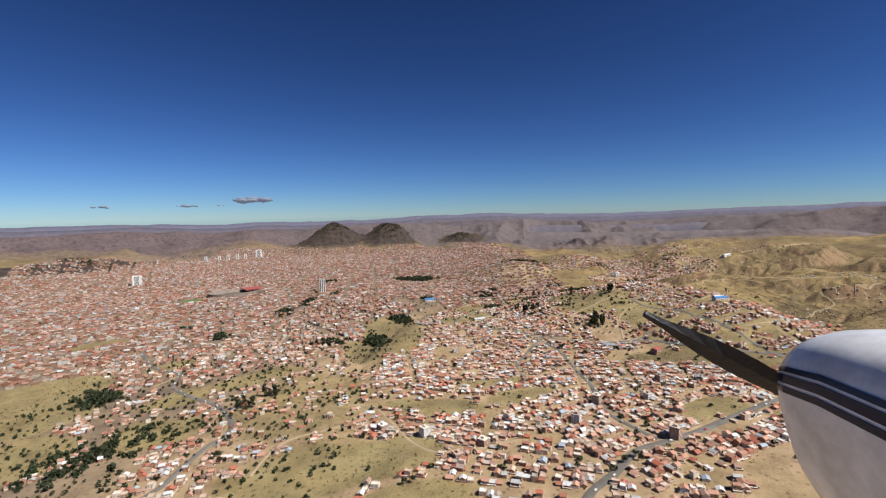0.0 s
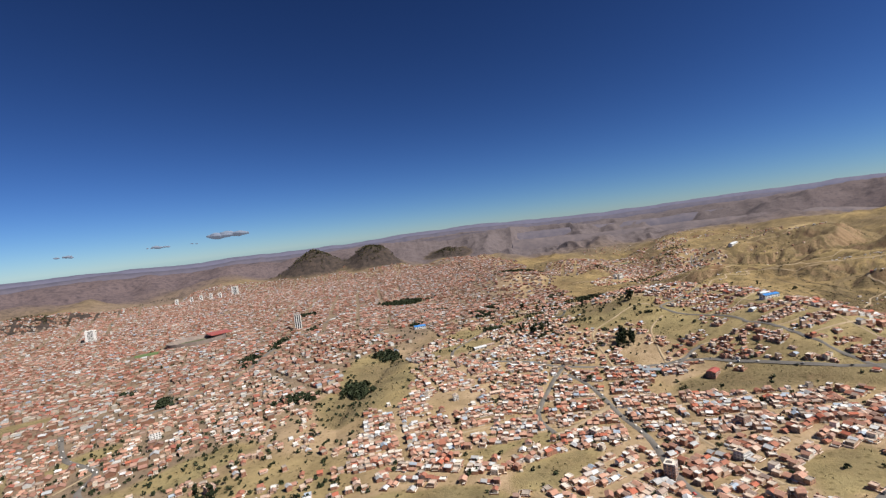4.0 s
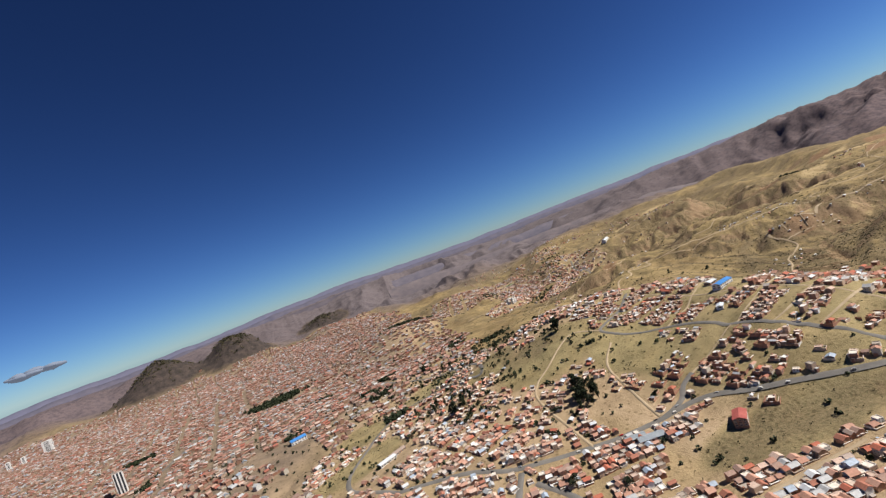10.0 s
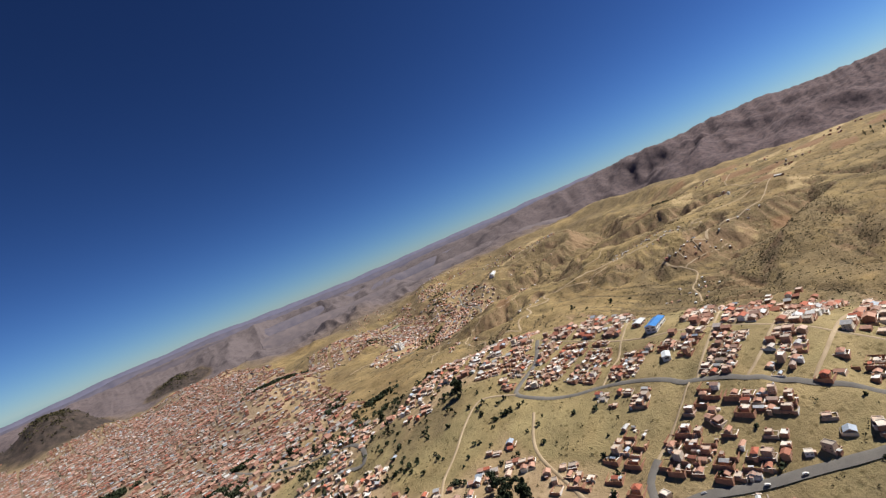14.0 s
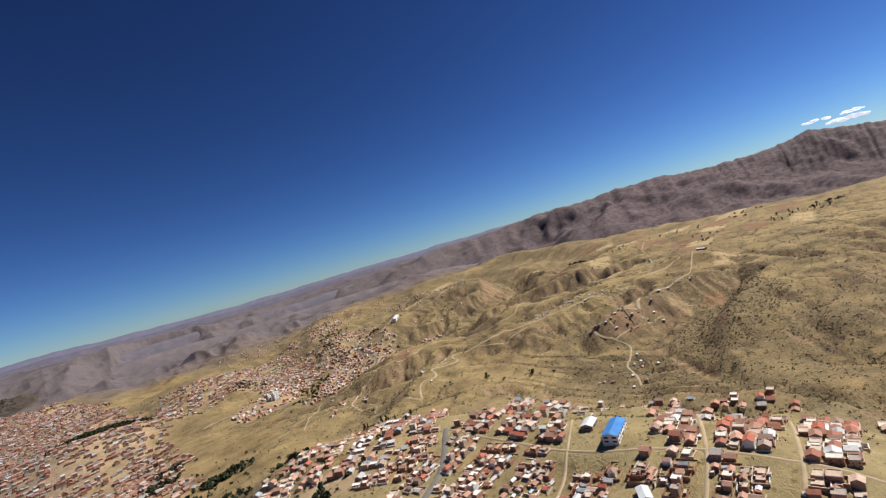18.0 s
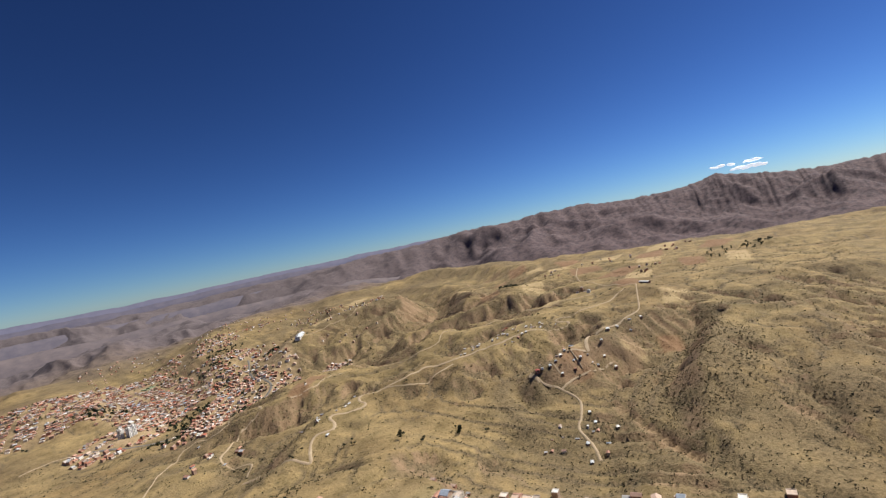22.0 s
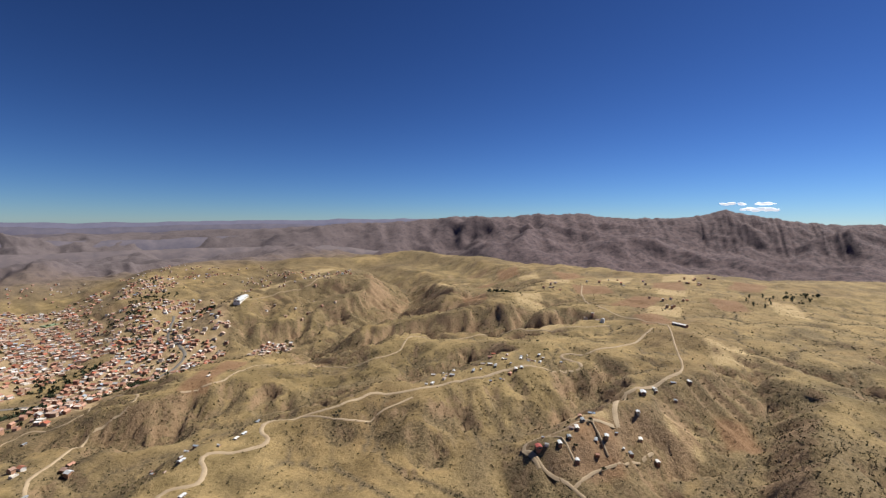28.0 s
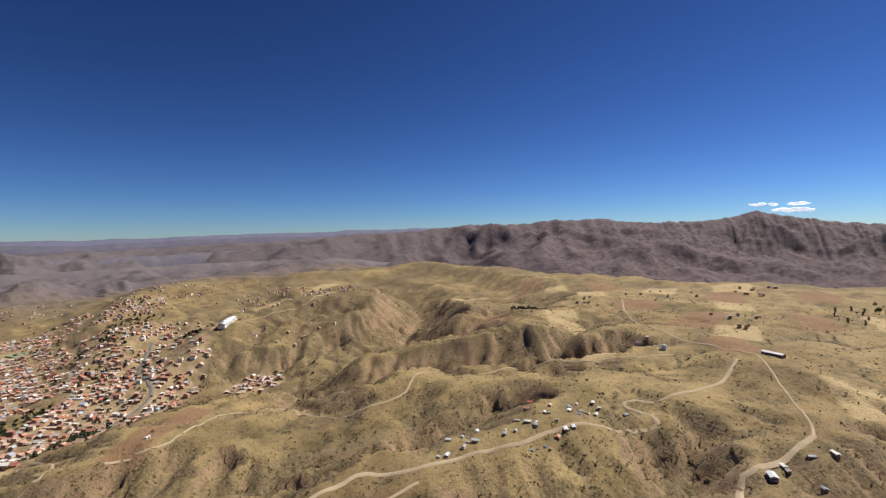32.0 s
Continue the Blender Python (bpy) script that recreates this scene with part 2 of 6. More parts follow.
def fbm(x, y, octaves=4, s=0):
    total, amp = 0.0, 0.5
    for k in range(octaves):
        total = total + amp * (vnoise(x, y, s + k) * 2 - 1)
        x, y, amp = x * 2.03 + 17.3, y * 2.03 - 9.1, amp * 0.5
    return total


def ridged(x, y, octaves=4, s=0):
    total, amp = 0.0, 0.5
    for k in range(octaves):
        total = total + amp * (1 - np.abs(vnoise(x, y, s + k) * 2 - 1))
        x, y, amp = x * 2.1 + 3.7, y * 2.1 + 5.9, amp * 0.5
    return total


def smooth(a, b, v):
    t = np.clip((v - a) / (b - a), 0, 1)
    return t * t * (3 - 2 * t)


# swells of the land, every 500 m, and of the near hills, every 180 m
SWELLS = [
    [-8, -9, -11, -13, -10, -5, -2, -3, -5],
    [-14, -17, -16, -14, -11, -10, -10, -11, -10],
    [-17, -23, -20, -10, -8, -13, -16, -16, -13],
    [-12, -18, -14, -4, -8, -13, -13, -14, -13],
    [-4, 4, 8, -3, -16, -16, -3, -3, -14],
    [1, 8, 11, 1, -17, -28, -8, -2, -28],
    [9, 10, 11, 11, -2, -18, -8, -13, -47],
    [19, 20, 21, 23, 24, 23, 18, -4, -39],
    [25, 24, 23, 22, 21, 24, 23, 9, -14],
    [30, 21, 16, 17, 14, 14, 17, 15, 7],
    [34, 19, 11, 11, 10, 8, 11, 17, 25],
]
KNOLLS = [
    [-14, 8, -10, -6, 9, -10, -15, 15],
    [-6, 2, 31, 2, 8, 0, -13, 53],
    [13, 22, 22, -6, -6, 16, -15, 9],
    [-39, -31, -20, 8, 4, 26, 13, -40],
    [-15, 23, 26, 2, 12, -45, 28, -9],
    [-6, 4, -10, 3, -5, -9, 21, 16],
    [0, 15, 3, 8, -12, 5, 9, -17],
    [-9, 1, 12, 29, 7, -47, 17, 21],
]
MID = (150.0, 300.0)                  # middle of the land
# the skyline of the far ranges: bearing in degrees, height of the crest
SKYLINE = [(-180, 230), (-90, 240), (-60, 262), (-47, 266), (-38, 272), (-32, 255), (-28, 242), (-25, 262), (-18, 252), (-12, 262), (-5, 285), (3, 304), (11, 284),
           (20, 278), (25, 288), (30, 303), (39, 322), (45, 325), (53, 350), (58, 346), (63, 370), (67, 366), (71, 340), (75, 342), (77.5, 362), (79, 392), (80.5, 366), (84, 322), (88, 302), (95, 315), (120, 270), (180, 230)]
# the two dark wooded hills behind the town, a low one beside them and one at its edge: x, y, radius along and across, turn, height
CONES = [(-800, 3480, 195, 180, 15, 165), (-395, 3500, 150, 170, -10, 165), (140, 3850, 120, 120, 0, 66), (-1740, 2250, 260, 110, 70, 38)]


def plateau_edge(x, y):
    """How far a place lies beyond the rim of the high fields, in metres."""
    return x - 1790 - np.minimum(0.26 * np.abs(y - 1150), 330) - 60 * fbm(x / 300, y / 300, 3, 17)


def far_lands(x, y, h):
    """The land h, with the valley behind the high fields and the far ranges added."""
    dx, dy = x - MID[0], y - MID[1]
    r, az = np.hypot(dx, dy), np.degrees(np.arctan2(dx, dy))
    h = h - 95 * smooth(-20, 420, plateau_edge(x, y)) * smooth(3300, 2800, y)
    h = h + smooth(2000, 3000, r) * (1 - smooth(3800, 4150, r)) * (95 * fbm(x / 480, y / 480, 5, 3) + 6) * np.where(x < -200, 0.45, 1.0)
    crest_az = az + 0.7 * fbm(r / 240, az / 5, 3, 71)
    crest = np.interp(crest_az, [a for a, c in SKYLINE], [c for a, c in SKYLINE]) + 5 * fbm(az * 0.9, az * 0, 3, 73) + (3 + 9 * smooth(30, 45, az)) * fbm(az * 2.6, az * 0 + 4, 4, 76)
    rise = smooth(2750, 4150, r - 70 * fbm(az / 4, r / 600, 3, 75))
    steep = smooth(35, 60, az) * smooth(125, 105, az)
    crest = crest - (1 - steep) * 62
    profile = rise ** (2.6 - 1.5 * steep)
    bent_x, bent_y = x + 190 * fbm(x / 520, y / 520, 3, 78), y + 190 * fbm(x / 520, y / 520, 3, 79)
    spurs = (ridged(bent_x / 900, bent_y / 900, 5, 11) - 0.58) * (0.55 + 0.9 * vnoise(x / 800, y / 800, 80))
    h = h * (1 - profile) + crest * profile + (4 * profile * (1 - profile)) ** 0.8 * spurs * (110 + 190 * steep) + profile * (26 * (ridged(bent_x / 360, bent_y / 360, 3, 12) - 0.6) + 10 * (ridged(bent_x / 120, bent_y / 120, 3, 13) - 0.6))
    calm = 1 - within(x, y, -420, 3600, 900, 520, 0)
    folds = calm * ridged(r / 520 + 0.5 * fbm(x / 500, y / 500, 3, 85), az / 11, 4, 84) - 0.56 * calm
    h = h + (1 - steep) * 150 * folds * np.maximum(smooth(2950, 3400, r), smooth(2300, 2900, r) * smooth(500, 800, x)) * (1 - smooth(3800, 4180, r))
    return h - smooth(4230, 4500, r) * 60


def cone_hills(x, y):
    h = 0
    for cx, cy, ra, rb, turn, top in CONES:
        c, s = math.cos(radians(turn)), math.sin(radians(turn))
        u, v = ((x - cx) * c + (y - cy) * s) / ra, (-(x - cx) * s + (y - cy) * c) / rb
        q = u * u + v * v
        h = h + top * np.exp(-q ** 1.15) * (1 + 0.25 * fbm(x / 130, y / 130, 3, 8))
    return h


def gullied(x, y):
    """How deeply the open hillsides are cut by gullies, 0 to 1."""
    east = smooth(505, 585, x + 0.12 * (y - 900)) * smooth(620, 760, y + 0.2 * x)
    return east * smooth(2500, 2000, np.hypot(x - 900, y - 1000))


def raw_ground(x, y):
    x, y = np.asarray(x, float), np.asarray(y, float)
    h = np.full(np.broadcast(x, y).shape, 100.0)
    for net, x0, y0, step in ((SWELLS, -2000, -500, 500.0), (KNOLLS, 150, 650, 180.0)):
        net = np.array(net, float)
        ex = np.exp(-((x[..., None] - x0 - step * np.arange(net.shape[0])) / step) ** 2)
        ey = np.exp(-((y[..., None] - y0 - step * np.arange(net.shape[1])) / step) ** 2)
        h = h + ((ex @ net) * ey).sum(-1)
    drawn, share = np.zeros(h.shape), np.zeros(h.shape)
    zone = (x > 290) & (x < 1960) & (y > 500) & (y < 2800)
    if zone.any():
        drawn[zone], share[zone] = hill_lines(x[zone], y[zone])
    h = h * (1 - share) + drawn * share
    h = far_lands(x, y, h) + cone_hills(x, y)
    g = gullied(x, y)
    wx, wy = x + 40 * fbm(x / 160, y / 160, 2, 21), y + 40 * fbm(x / 160, y / 160, 2, 22)
    h = h + g * ((22 - 18 * share) * (ridged(wx / 260, wy / 260, 2, 5) - 0.5) + (12 - 5 * share) * (ridged(wx / 115, wy / 115, 2, 6) - 0.5) + 4 * fbm(wx / 46, wy / 46, 3, 9))
    h = h + (1 - g) * 3.0 * fbm(x / 90, y / 90, 3, 2)
    near = (x > -300) & (x < 460) & (y > 400) & (y < 1200)
    if near.any():
        cut = np.zeros(int(near.sum()))
        for depth, half, line in RAVINES[:2]:
            d = off_line(wx[near] * 0.6 + x[near] * 0.4, wy[near] * 0.6 + y[near] * 0.4, line)
            cut = np.maximum(cut, 0.7 * depth * np.exp(-d / half))
        h[near] = h[near] - cut
    if zone.any():
        cut = np.zeros(int(zone.sum()))
        for line in FLOORS[:2] + FLOORS[6:7]:
            cut = np.maximum(cut, 4.5 * np.exp(-off_line(0.5 * (x + wx)[zone], 0.5 * (y + wy)[zone], line) / 10))
        h[zone] = h[zone] - cut
    return h


def hill_lines(x, y):
    """The open hills drawn between their crests and valley floors, and how far they replace the broad swells."""
    total, weight, near = np.zeros(x.shape), np.zeros(x.shape), np.full(x.shape, 1e9)
    for line in LINES:
        best, height = np.full(x.shape, 1e9), np.zeros(x.shape)
        for (ax, ay, az), (bx, by, bz) in zip(line[:-1], line[1:]):
            lx, ly = bx - ax, by - ay
            t = np.clip(((x - ax) * lx + (y - ay) * ly) / (lx * lx + ly * ly), 0, 1)
            d = np.hypot(x - ax - t * lx, y - ay - t * ly)
            height, best = np.where(d < best, az + (bz - az) * t, height), np.minimum(best, d)
        w = (best * best + 13.0 ** 2) ** -1.4
        total, weight, near = total + w * height, weight + w, np.minimum(near, best)
    return total / weight, smooth(190, 70, near) * smooth(300, 480, x + 0.25 * np.maximum(y - 1100, 0)) * smooth(560, 680, y) * smooth(2750, 2350, y)


def neighbours(a, fill):
    """The eight shifted copies of a grid, with their distances in cells."""
    p = np.pad(a, 1, constant_values=fill)
    n, m = a.shape
    return [(p[1 + i:1 + i + n, 1 + j:1 + j + m], math.hypot(i, j)) for i in (-1, 0, 1) for j in (-1, 0, 1) if i or j]


def worn(x0, x1, y0, y1, step, rounds, wear, most, sweeps):
    """What running water takes off the land: a grid of changes in height, and the water each cell gathers."""
    xs, ys = np.arange(x0, x1, step), np.arange(y0, y1, step)
    gx, gy = np.meshgrid(xs, ys, indexing="ij")
    base = raw_ground(gx, gy)
    rough = 0.9 * fbm(gx / (step * 7), gy / (step * 7), 3, 27) + 0.5 * hash01(gx, gy, 4)
    base = base + step * 0.5 * rough
    h = np.full(base.shape, 9e3)
    rim = np.zeros(base.shape, bool)
    rim[0], rim[-1], rim[:, 0], rim[:, -1] = True, True, True, True
    h[rim] = base[rim]
    for k in range(sweeps):                # fill the hollows, so that all water finds a way out
        low = np.minimum.reduce([a for a, d in neighbours(h, 9e3)])
        h = np.where(rim, base, np.maximum(base, np.minimum(h, low + 0.02)))
    h = np.where(h > 5e3, base, h)
    n = h.size
    number = np.arange(n).reshape(h.shape)
    for k in range(rounds):
        falls = np.stack([(h - a) / d for a, d in neighbours(h, 9e3)])
        best = falls.argmax(0)
        to = np.choose(best, [a for a, d in neighbours(number, 0)])
        to = np.where((falls.max(0) > 0) & ~rim, to, number).ravel().tolist()
        order = np.argsort(h.ravel())
        water = [1.0] * n
        for i in order[::-1].tolist():
            if to[i] != i:
                water[to[i]] += water[i]
        f = (wear * np.array(water) ** 0.5).tolist()
        hs = h.ravel().tolist()
        for i in order.tolist():
            j = to[i]
            if j != i and hs[i] > hs[j]:
                hs[i] = (hs[i] + f[i] * hs[j]) / (1 + f[i])
        h = np.array(hs).reshape(h.shape)
        smoothed = sum(a / d for a, d in neighbours(np.where(rim, h, h), 0)) / sum(1 / d for a, d in neighbours(h, 0))
        h[1:-1, 1:-1] += 0.12 * (smoothed - h)[1:-1, 1:-1]
    change = h - base
    change = np.where(change < 0, -most * np.tanh(-change / most), change)
    mean = change
    for k in range(60):                    # keep the broad heights as they were
        mean = sum(a for a, d in neighbours(np.pad(mean, 1, mode="edge"), 0))[1:-1, 1:-1] / 8
    change = change - 0.85 * mean
    tilt = np.hypot(np.gradient(base, step, axis=0), np.gradient(base, step, axis=1))
    for k in range(12):
        tilt = sum(a for a, d in neighbours(np.pad(tilt, 1, mode="edge"), 0))[1:-1, 1:-1] / 8
    change = change * (0.35 + 0.8 * smooth(0.12, 0.34, tilt))
    inside = np.minimum(np.minimum(gx - x0, x1 - gx), np.minimum(gy - y0, y1 - gy)) / step
    return change * smooth(2, 22, inside), np.log2(np.array(water).reshape(h.shape)), x0, y0, step


def lookup(grid, x0, y0, step, x, y):
    u, v = (x - x0) / step, (y - y0) / step
    ok = (u >= 0) & (v >= 0) & (u < grid.shape[0] - 1.001) & (v < grid.shape[1] - 1.001)
    u, v = np.where(ok, u, 0), np.where(ok, v, 0)
    i, j = u.astype(int), v.astype(int)
    u, v = u - i, v - j
    out = (grid[i, j] * (1 - u) + grid[i + 1, j] * u) * (1 - v) + (grid[i, j + 1] * (1 - u) + grid[i + 1, j + 1] * u) * v
    return np.where(ok, out, 0)


HILL_WEAR = worn(470, 2000, 560, 2300, 5.0, 7, 0.12, 19.0, 300)
RANGE_WEAR = worn(300, 4700, -900, 4800, 20.0, 7, 0.16, 100.0, 250)


def ground(x, y):
    x, y = np.asarray(x, float), np.asarray(y, float)
    far = smooth(2500, 3000, np.hypot(x - MID[0], y - MID[1]))
    far = far * smooth(20, 55, np.degrees(np.arctan2(x - MID[0], y - MID[1])))
    return raw_ground(x, y) + 1.1 * gullied(x, y) * lookup(HILL_WEAR[0], *HILL_WEAR[2:], x, y) + far * 0.35 * vnoise(x / 420, y / 420, 82) * lookup(RANGE_WEAR[0], *RANGE_WEAR[2:], x, y)


def ground_at(x, y):
    return float(ground(np.array([x]), np.array([y]))[0])


def downhill_streaks(x, y, z, xs, ys):
    """Noise drawn out along the fall of the slope, as running water cuts it: about 0, spread about 1."""
    gx, gy = np.gradient(z, xs, axis=0), np.gradient(z, ys, axis=1)
    steep = np.hypot(gx, gy) + 1e-6
    ux, uy = gx / steep, gy / steep
    total = np.zeros(x.shape)
    for way in (1, -1):
        px, py = x.copy(), y.copy()
        for k in range(9):
            i = np.clip(np.searchsorted(xs, px) - 1, 0, len(xs) - 1)
            j = np.clip(np.searchsorted(ys, py) - 1, 0, len(ys) - 1)
            px, py = px + way * 7 * ux[i, j], py + way * 7 * uy[i, j]
            total = total + (vnoise(px / 17, py / 17, 61) + 0.6 * vnoise(px / 9, py / 9, 62) + 0.9 * vnoise(px / 40, py / 40, 63)) * (1 - k / 10)
    total = total - total.mean()
    return total / total.std(), steep


# ---- materials ----
def material(name, rough=0.85, metal=0.0):
    m = bpy.data.materials.new(name)
    m.use_nodes = True
    b = m.node_tree.nodes["Principled BSDF"]
    b.inputs["Roughness"].default_value, b.inputs["Metallic"].default_value = rough, metal
    b.inputs["Specular IOR Level"].default_value = 0.25
    return m, m.node_tree.nodes, m.node_tree.links, b


def ramp(nodes, stops, kind="LINEAR"):
    r = nodes.new("ShaderNodeValToRGB")
    r.color_ramp.interpolation = kind
    e = r.color_ramp.elements
    e[0].position, e[0].color = stops[0][0], (*stops[0][1], 1)
    e[1].position, e[1].color = stops[-1][0], (*stops[-1][1], 1)
    for p, c in stops[1:-1]:
        e.new(p).color = (*c, 1)
    return r


def noise_node(nodes, links, scale, detail=4, rough=0.55, vector=None):
    n = nodes.new("ShaderNodeTexNoise")
    n.inputs["Scale"].default_value, n.inputs["Detail"].default_value, n.inputs["Roughness"].default_value = scale, detail, rough
    if vector:
        links.new(vector, n.inputs["Vector"])
    return n


def mix(nodes, links, fac, a, b, blend="MIX"):
    n = nodes.new("ShaderNodeMix")
    n.data_type, n.blend_type = "RGBA", blend
    for socket, v in ((n.inputs[0], fac), (n.inputs[6], a), (n.inputs[7], b)):
        if isinstance(v, (int, float)):
            socket.default_value = v
        elif isinstance(v, tuple):
            socket.default_value = (*v, 1)
        else:
            links.new(v, socket)
    return n.outputs[2]


def attribute(nodes, name):
    n = nodes.new("ShaderNodeAttribute")
    n.attribute_name = name
    return n.outputs["Fac"]


def bump(nodes, links, height, bsdf, strength=0.4, distance=1.0):
    n = nodes.new("ShaderNodeBump")
    n.inputs["Strength"].default_value, n.inputs["Distance"].default_value = strength, distance
    links.new(height, n.inputs["Height"])
    links.new(n.outputs[0], bsdf.inputs["Normal"])


def land_material():
    m, n, l, b = material("dry_land", 0.95)
    pos = n.new("ShaderNodeNewGeometry").outputs["Position"]
    big = noise_node(n, l, 0.006, 5, 0.6, pos)
    mid = noise_node(n, l, 0.035, 5, 0.65, pos)
    fine = noise_node(n, l, 0.45, 4, 0.7, pos)
    grass = ramp(n, [(0.28, (0.172, 0.122, 0.066)), (0.42, (0.272, 0.203, 0.104)), (0.55, (0.335, 0.258, 0.134)), (0.66, (0.212, 0.164, 0.082)), (0.8, (0.275, 0.200, 0.108))])
    l.new(big.outputs[0], grass.inputs[0])
    tone = ramp(n, [(0.32, (0.52, 0.50, 0.43)), (0.5, (0.92, 0.89, 0.84)), (0.68, (1.18, 1.12, 1.04))])
    l.new(mid.outputs[0], tone.inputs[0])
    c = mix(n, l, 1.0, grass.outputs[0], tone.outputs[0], "MULTIPLY")
    grain = ramp(n, [(0.3, (0.7, 0.68, 0.62)), (0.75, (1.15, 1.12, 1.06))])
    l.new(fine.outputs[0], grain.inputs[0])
    c = mix(n, l, 0.8, c, grain.outputs[0], "MULTIPLY")
    dirt = ramp(n, [(0.3, (0.26, 0.183, 0.108)), (0.5, (0.35, 0.254, 0.152)), (0.7, (0.45, 0.328, 0.21))])
    l.new(mid.outputs[0], dirt.inputs[0])
    c = mix(n, l, attribute(n, "town"), c, dirt.outputs[0])
    meadow = ramp(n, [(0.3, (0.195, 0.158, 0.077)), (0.7, (0.35, 0.284, 0.140))])
    l.new(mid.outputs[0], meadow.inputs[0])
    c = mix(n, l, attribute(n, "meadow"), c, meadow.outputs[0])
    street = ramp(n, [(0.35, (0.14, 0.105, 0.08)), (0.65, (0.24, 0.175, 0.12))])
    l.new(mid.outputs[0], street.inputs[0])
    c = mix(n, l, attribute(n, "street"), c, street.outputs[0])
    stubble = ramp(n, [(0.3, (0.40, 0.29, 0.14)), (0.7, (0.50, 0.38, 0.21))])
    l.new(fine.outputs[0], stubble.inputs[0])
    c = mix(n, l, attribute(n, "stubble"), c, stubble.outputs[0])
    plough = ramp(n, [(0.35, (0.20, 0.115, 0.06)), (0.7, (0.27, 0.165, 0.09))])
    l.new(fine.outputs[0], plough.inputs[0])
    c = mix(n, l, attribute(n, "plough"), c, plough.outputs[0])
    scrub = ramp(n, [(0.36, (0.06, 0.05, 0.028)), (0.66, (0.21, 0.152, 0.088))])
    l.new(fine.outputs[0], scrub.inputs[0])
    c = mix(n, l, attribute(n, "scrub"), c, scrub.outputs[0])
    rock = ramp(n, [(0.3, (0.17, 0.11, 0.065)), (0.55, (0.31, 0.205, 0.12)), (0.75, (0.11, 0.08, 0.05))])
    l.new(fine.outputs[0], rock.inputs[0])
    c = mix(n, l, attribute(n, "rock"), c, rock.outputs[0])
    # far ranges: rock colour with the purple cast of haze mixed in
    distance = ramp(n, [(0.3, (0.042, 0.031, 0.038)), (0.47, (0.09, 0.063, 0.069)), (0.58, (0.145, 0.101, 0.10)), (0.75, (0.066, 0.047, 0.054))])
    l.new(mid.outputs[0], distance.inputs[0])
    c = mix(n, l, attribute(n, "range"), c, distance.outputs[0])
    # far land left of the steep range: paler and bluer, haze put into colour
    hazed_downs = ramp(n, [(0.3, (0.092, 0.076, 0.083)), (0.5, (0.135, 0.111, 0.113)), (0.75, (0.108, 0.09, 0.096))])
    l.new(mid.outputs[0], hazed_downs.inputs[0])
    c = mix(n, l, attribute(n, "hazed_downs"), c, hazed_downs.outputs[0])
    wood = ramp(n, [(0.35, (0.03, 0.025, 0.022)), (0.7, (0.085, 0.062, 0.052))])
    l.new(mid.outputs[0], wood.inputs[0])
    c = mix(n, l, attribute(n, "wood"), c, wood.outputs[0])
    speck = n.new("ShaderNodeTexVoronoi")
    speck.inputs["Scale"].default_value = 0.16
    l.new(pos, speck.inputs["Vector"])
    dots = ramp(n, [(0.12, (0.45, 0.43, 0.36)), (0.3, (1, 1, 1))])
    l.new(speck.outputs["Distance"], dots.inputs[0])
    c = mix(n, l, 0.75, c, dots.outputs[0], "MULTIPLY")
    l.new(c, b.inputs["Base Color"])
    height = mix(n, l, 0.5, fine.outputs[0], mid.outputs[0])
    bump(n, l, height, b, 0.7, 3.0)
    return m


def plain(name, stops, scale, rough=0.9, metal=0.0, fine=3.0, strength=0.3, source=None, kind="LINEAR"):
    """A surface of several tones: by noise, or one tone for each object or piece, with fine grain over it."""
    m, n, l, b = material(name, rough, metal)
    pos = n.new("ShaderNodeNewGeometry")
    vary = ramp(n, stops, kind)
    grain = noise_node(n, l, fine, 5, 0.65, pos.outputs["Position"])
    if source == "object":
        l.new(n.new("ShaderNodeObjectInfo").outputs["Random"], vary.inputs[0])
    elif source == "island":
        l.new(pos.outputs["Random Per Island"], vary.inputs[0])
    else:
        l.new(noise_node(n, l, scale, 4, 0.6, pos.outputs["Position"]).outputs[0], vary.inputs[0])
    blotch = ramp(n, [(0.3, (0.68, 0.67, 0.66)), (0.7, (1.12, 1.12, 1.12))])
    l.new(grain.outputs[0], blotch.inputs[0])
    l.new(mix(n, l, 0.85, vary.outputs[0], blotch.outputs[0], "MULTIPLY"), b.inputs["Base Color"])
    bump(n, l, grain.outputs[0], b, strength, 0.1)
    return m


LAND = land_material()
ASPHALT = plain("asphalt", [(0.3, (0.13, 0.12, 0.11)), (0.7, (0.21, 0.195, 0.175))], 0.05)
EARTH = plain("earth", [(0.3, (0.33, 0.25, 0.16)), (0.7, (0.46, 0.36, 0.24))], 0.06)
TILES = [(0.0, (0.36, 0.15, 0.10)), (0.16, (0.48, 0.26, 0.185)), (0.34, (0.40, 0.22, 0.16)), (0.54, (0.52, 0.30, 0.22)), (0.74, (0.45, 0.145, 0.09)), (0.82, (0.36, 0.235, 0.185)), (0.92, (0.62, 0.45, 0.36))]
METALS = [(0.0, (0.44, 0.44, 0.44)), (0.28, (0.60, 0.61, 0.62)), (0.48, (0.36, 0.42, 0.50)), (0.62, (0.74, 0.74, 0.73)), (0.76, (0.38, 0.29, 0.24)), (0.9, (0.50, 0.44, 0.40))]
SLABS = [(0.0, (0.55, 0.46, 0.38)), (0.2, (0.70, 0.63, 0.55)), (0.4, (0.54, 0.40, 0.32)), (0.52, (0.76, 0.73, 0.68)), (0.66, (0.38, 0.32, 0.27)), (0.84, (0.58, 0.46, 0.37))]
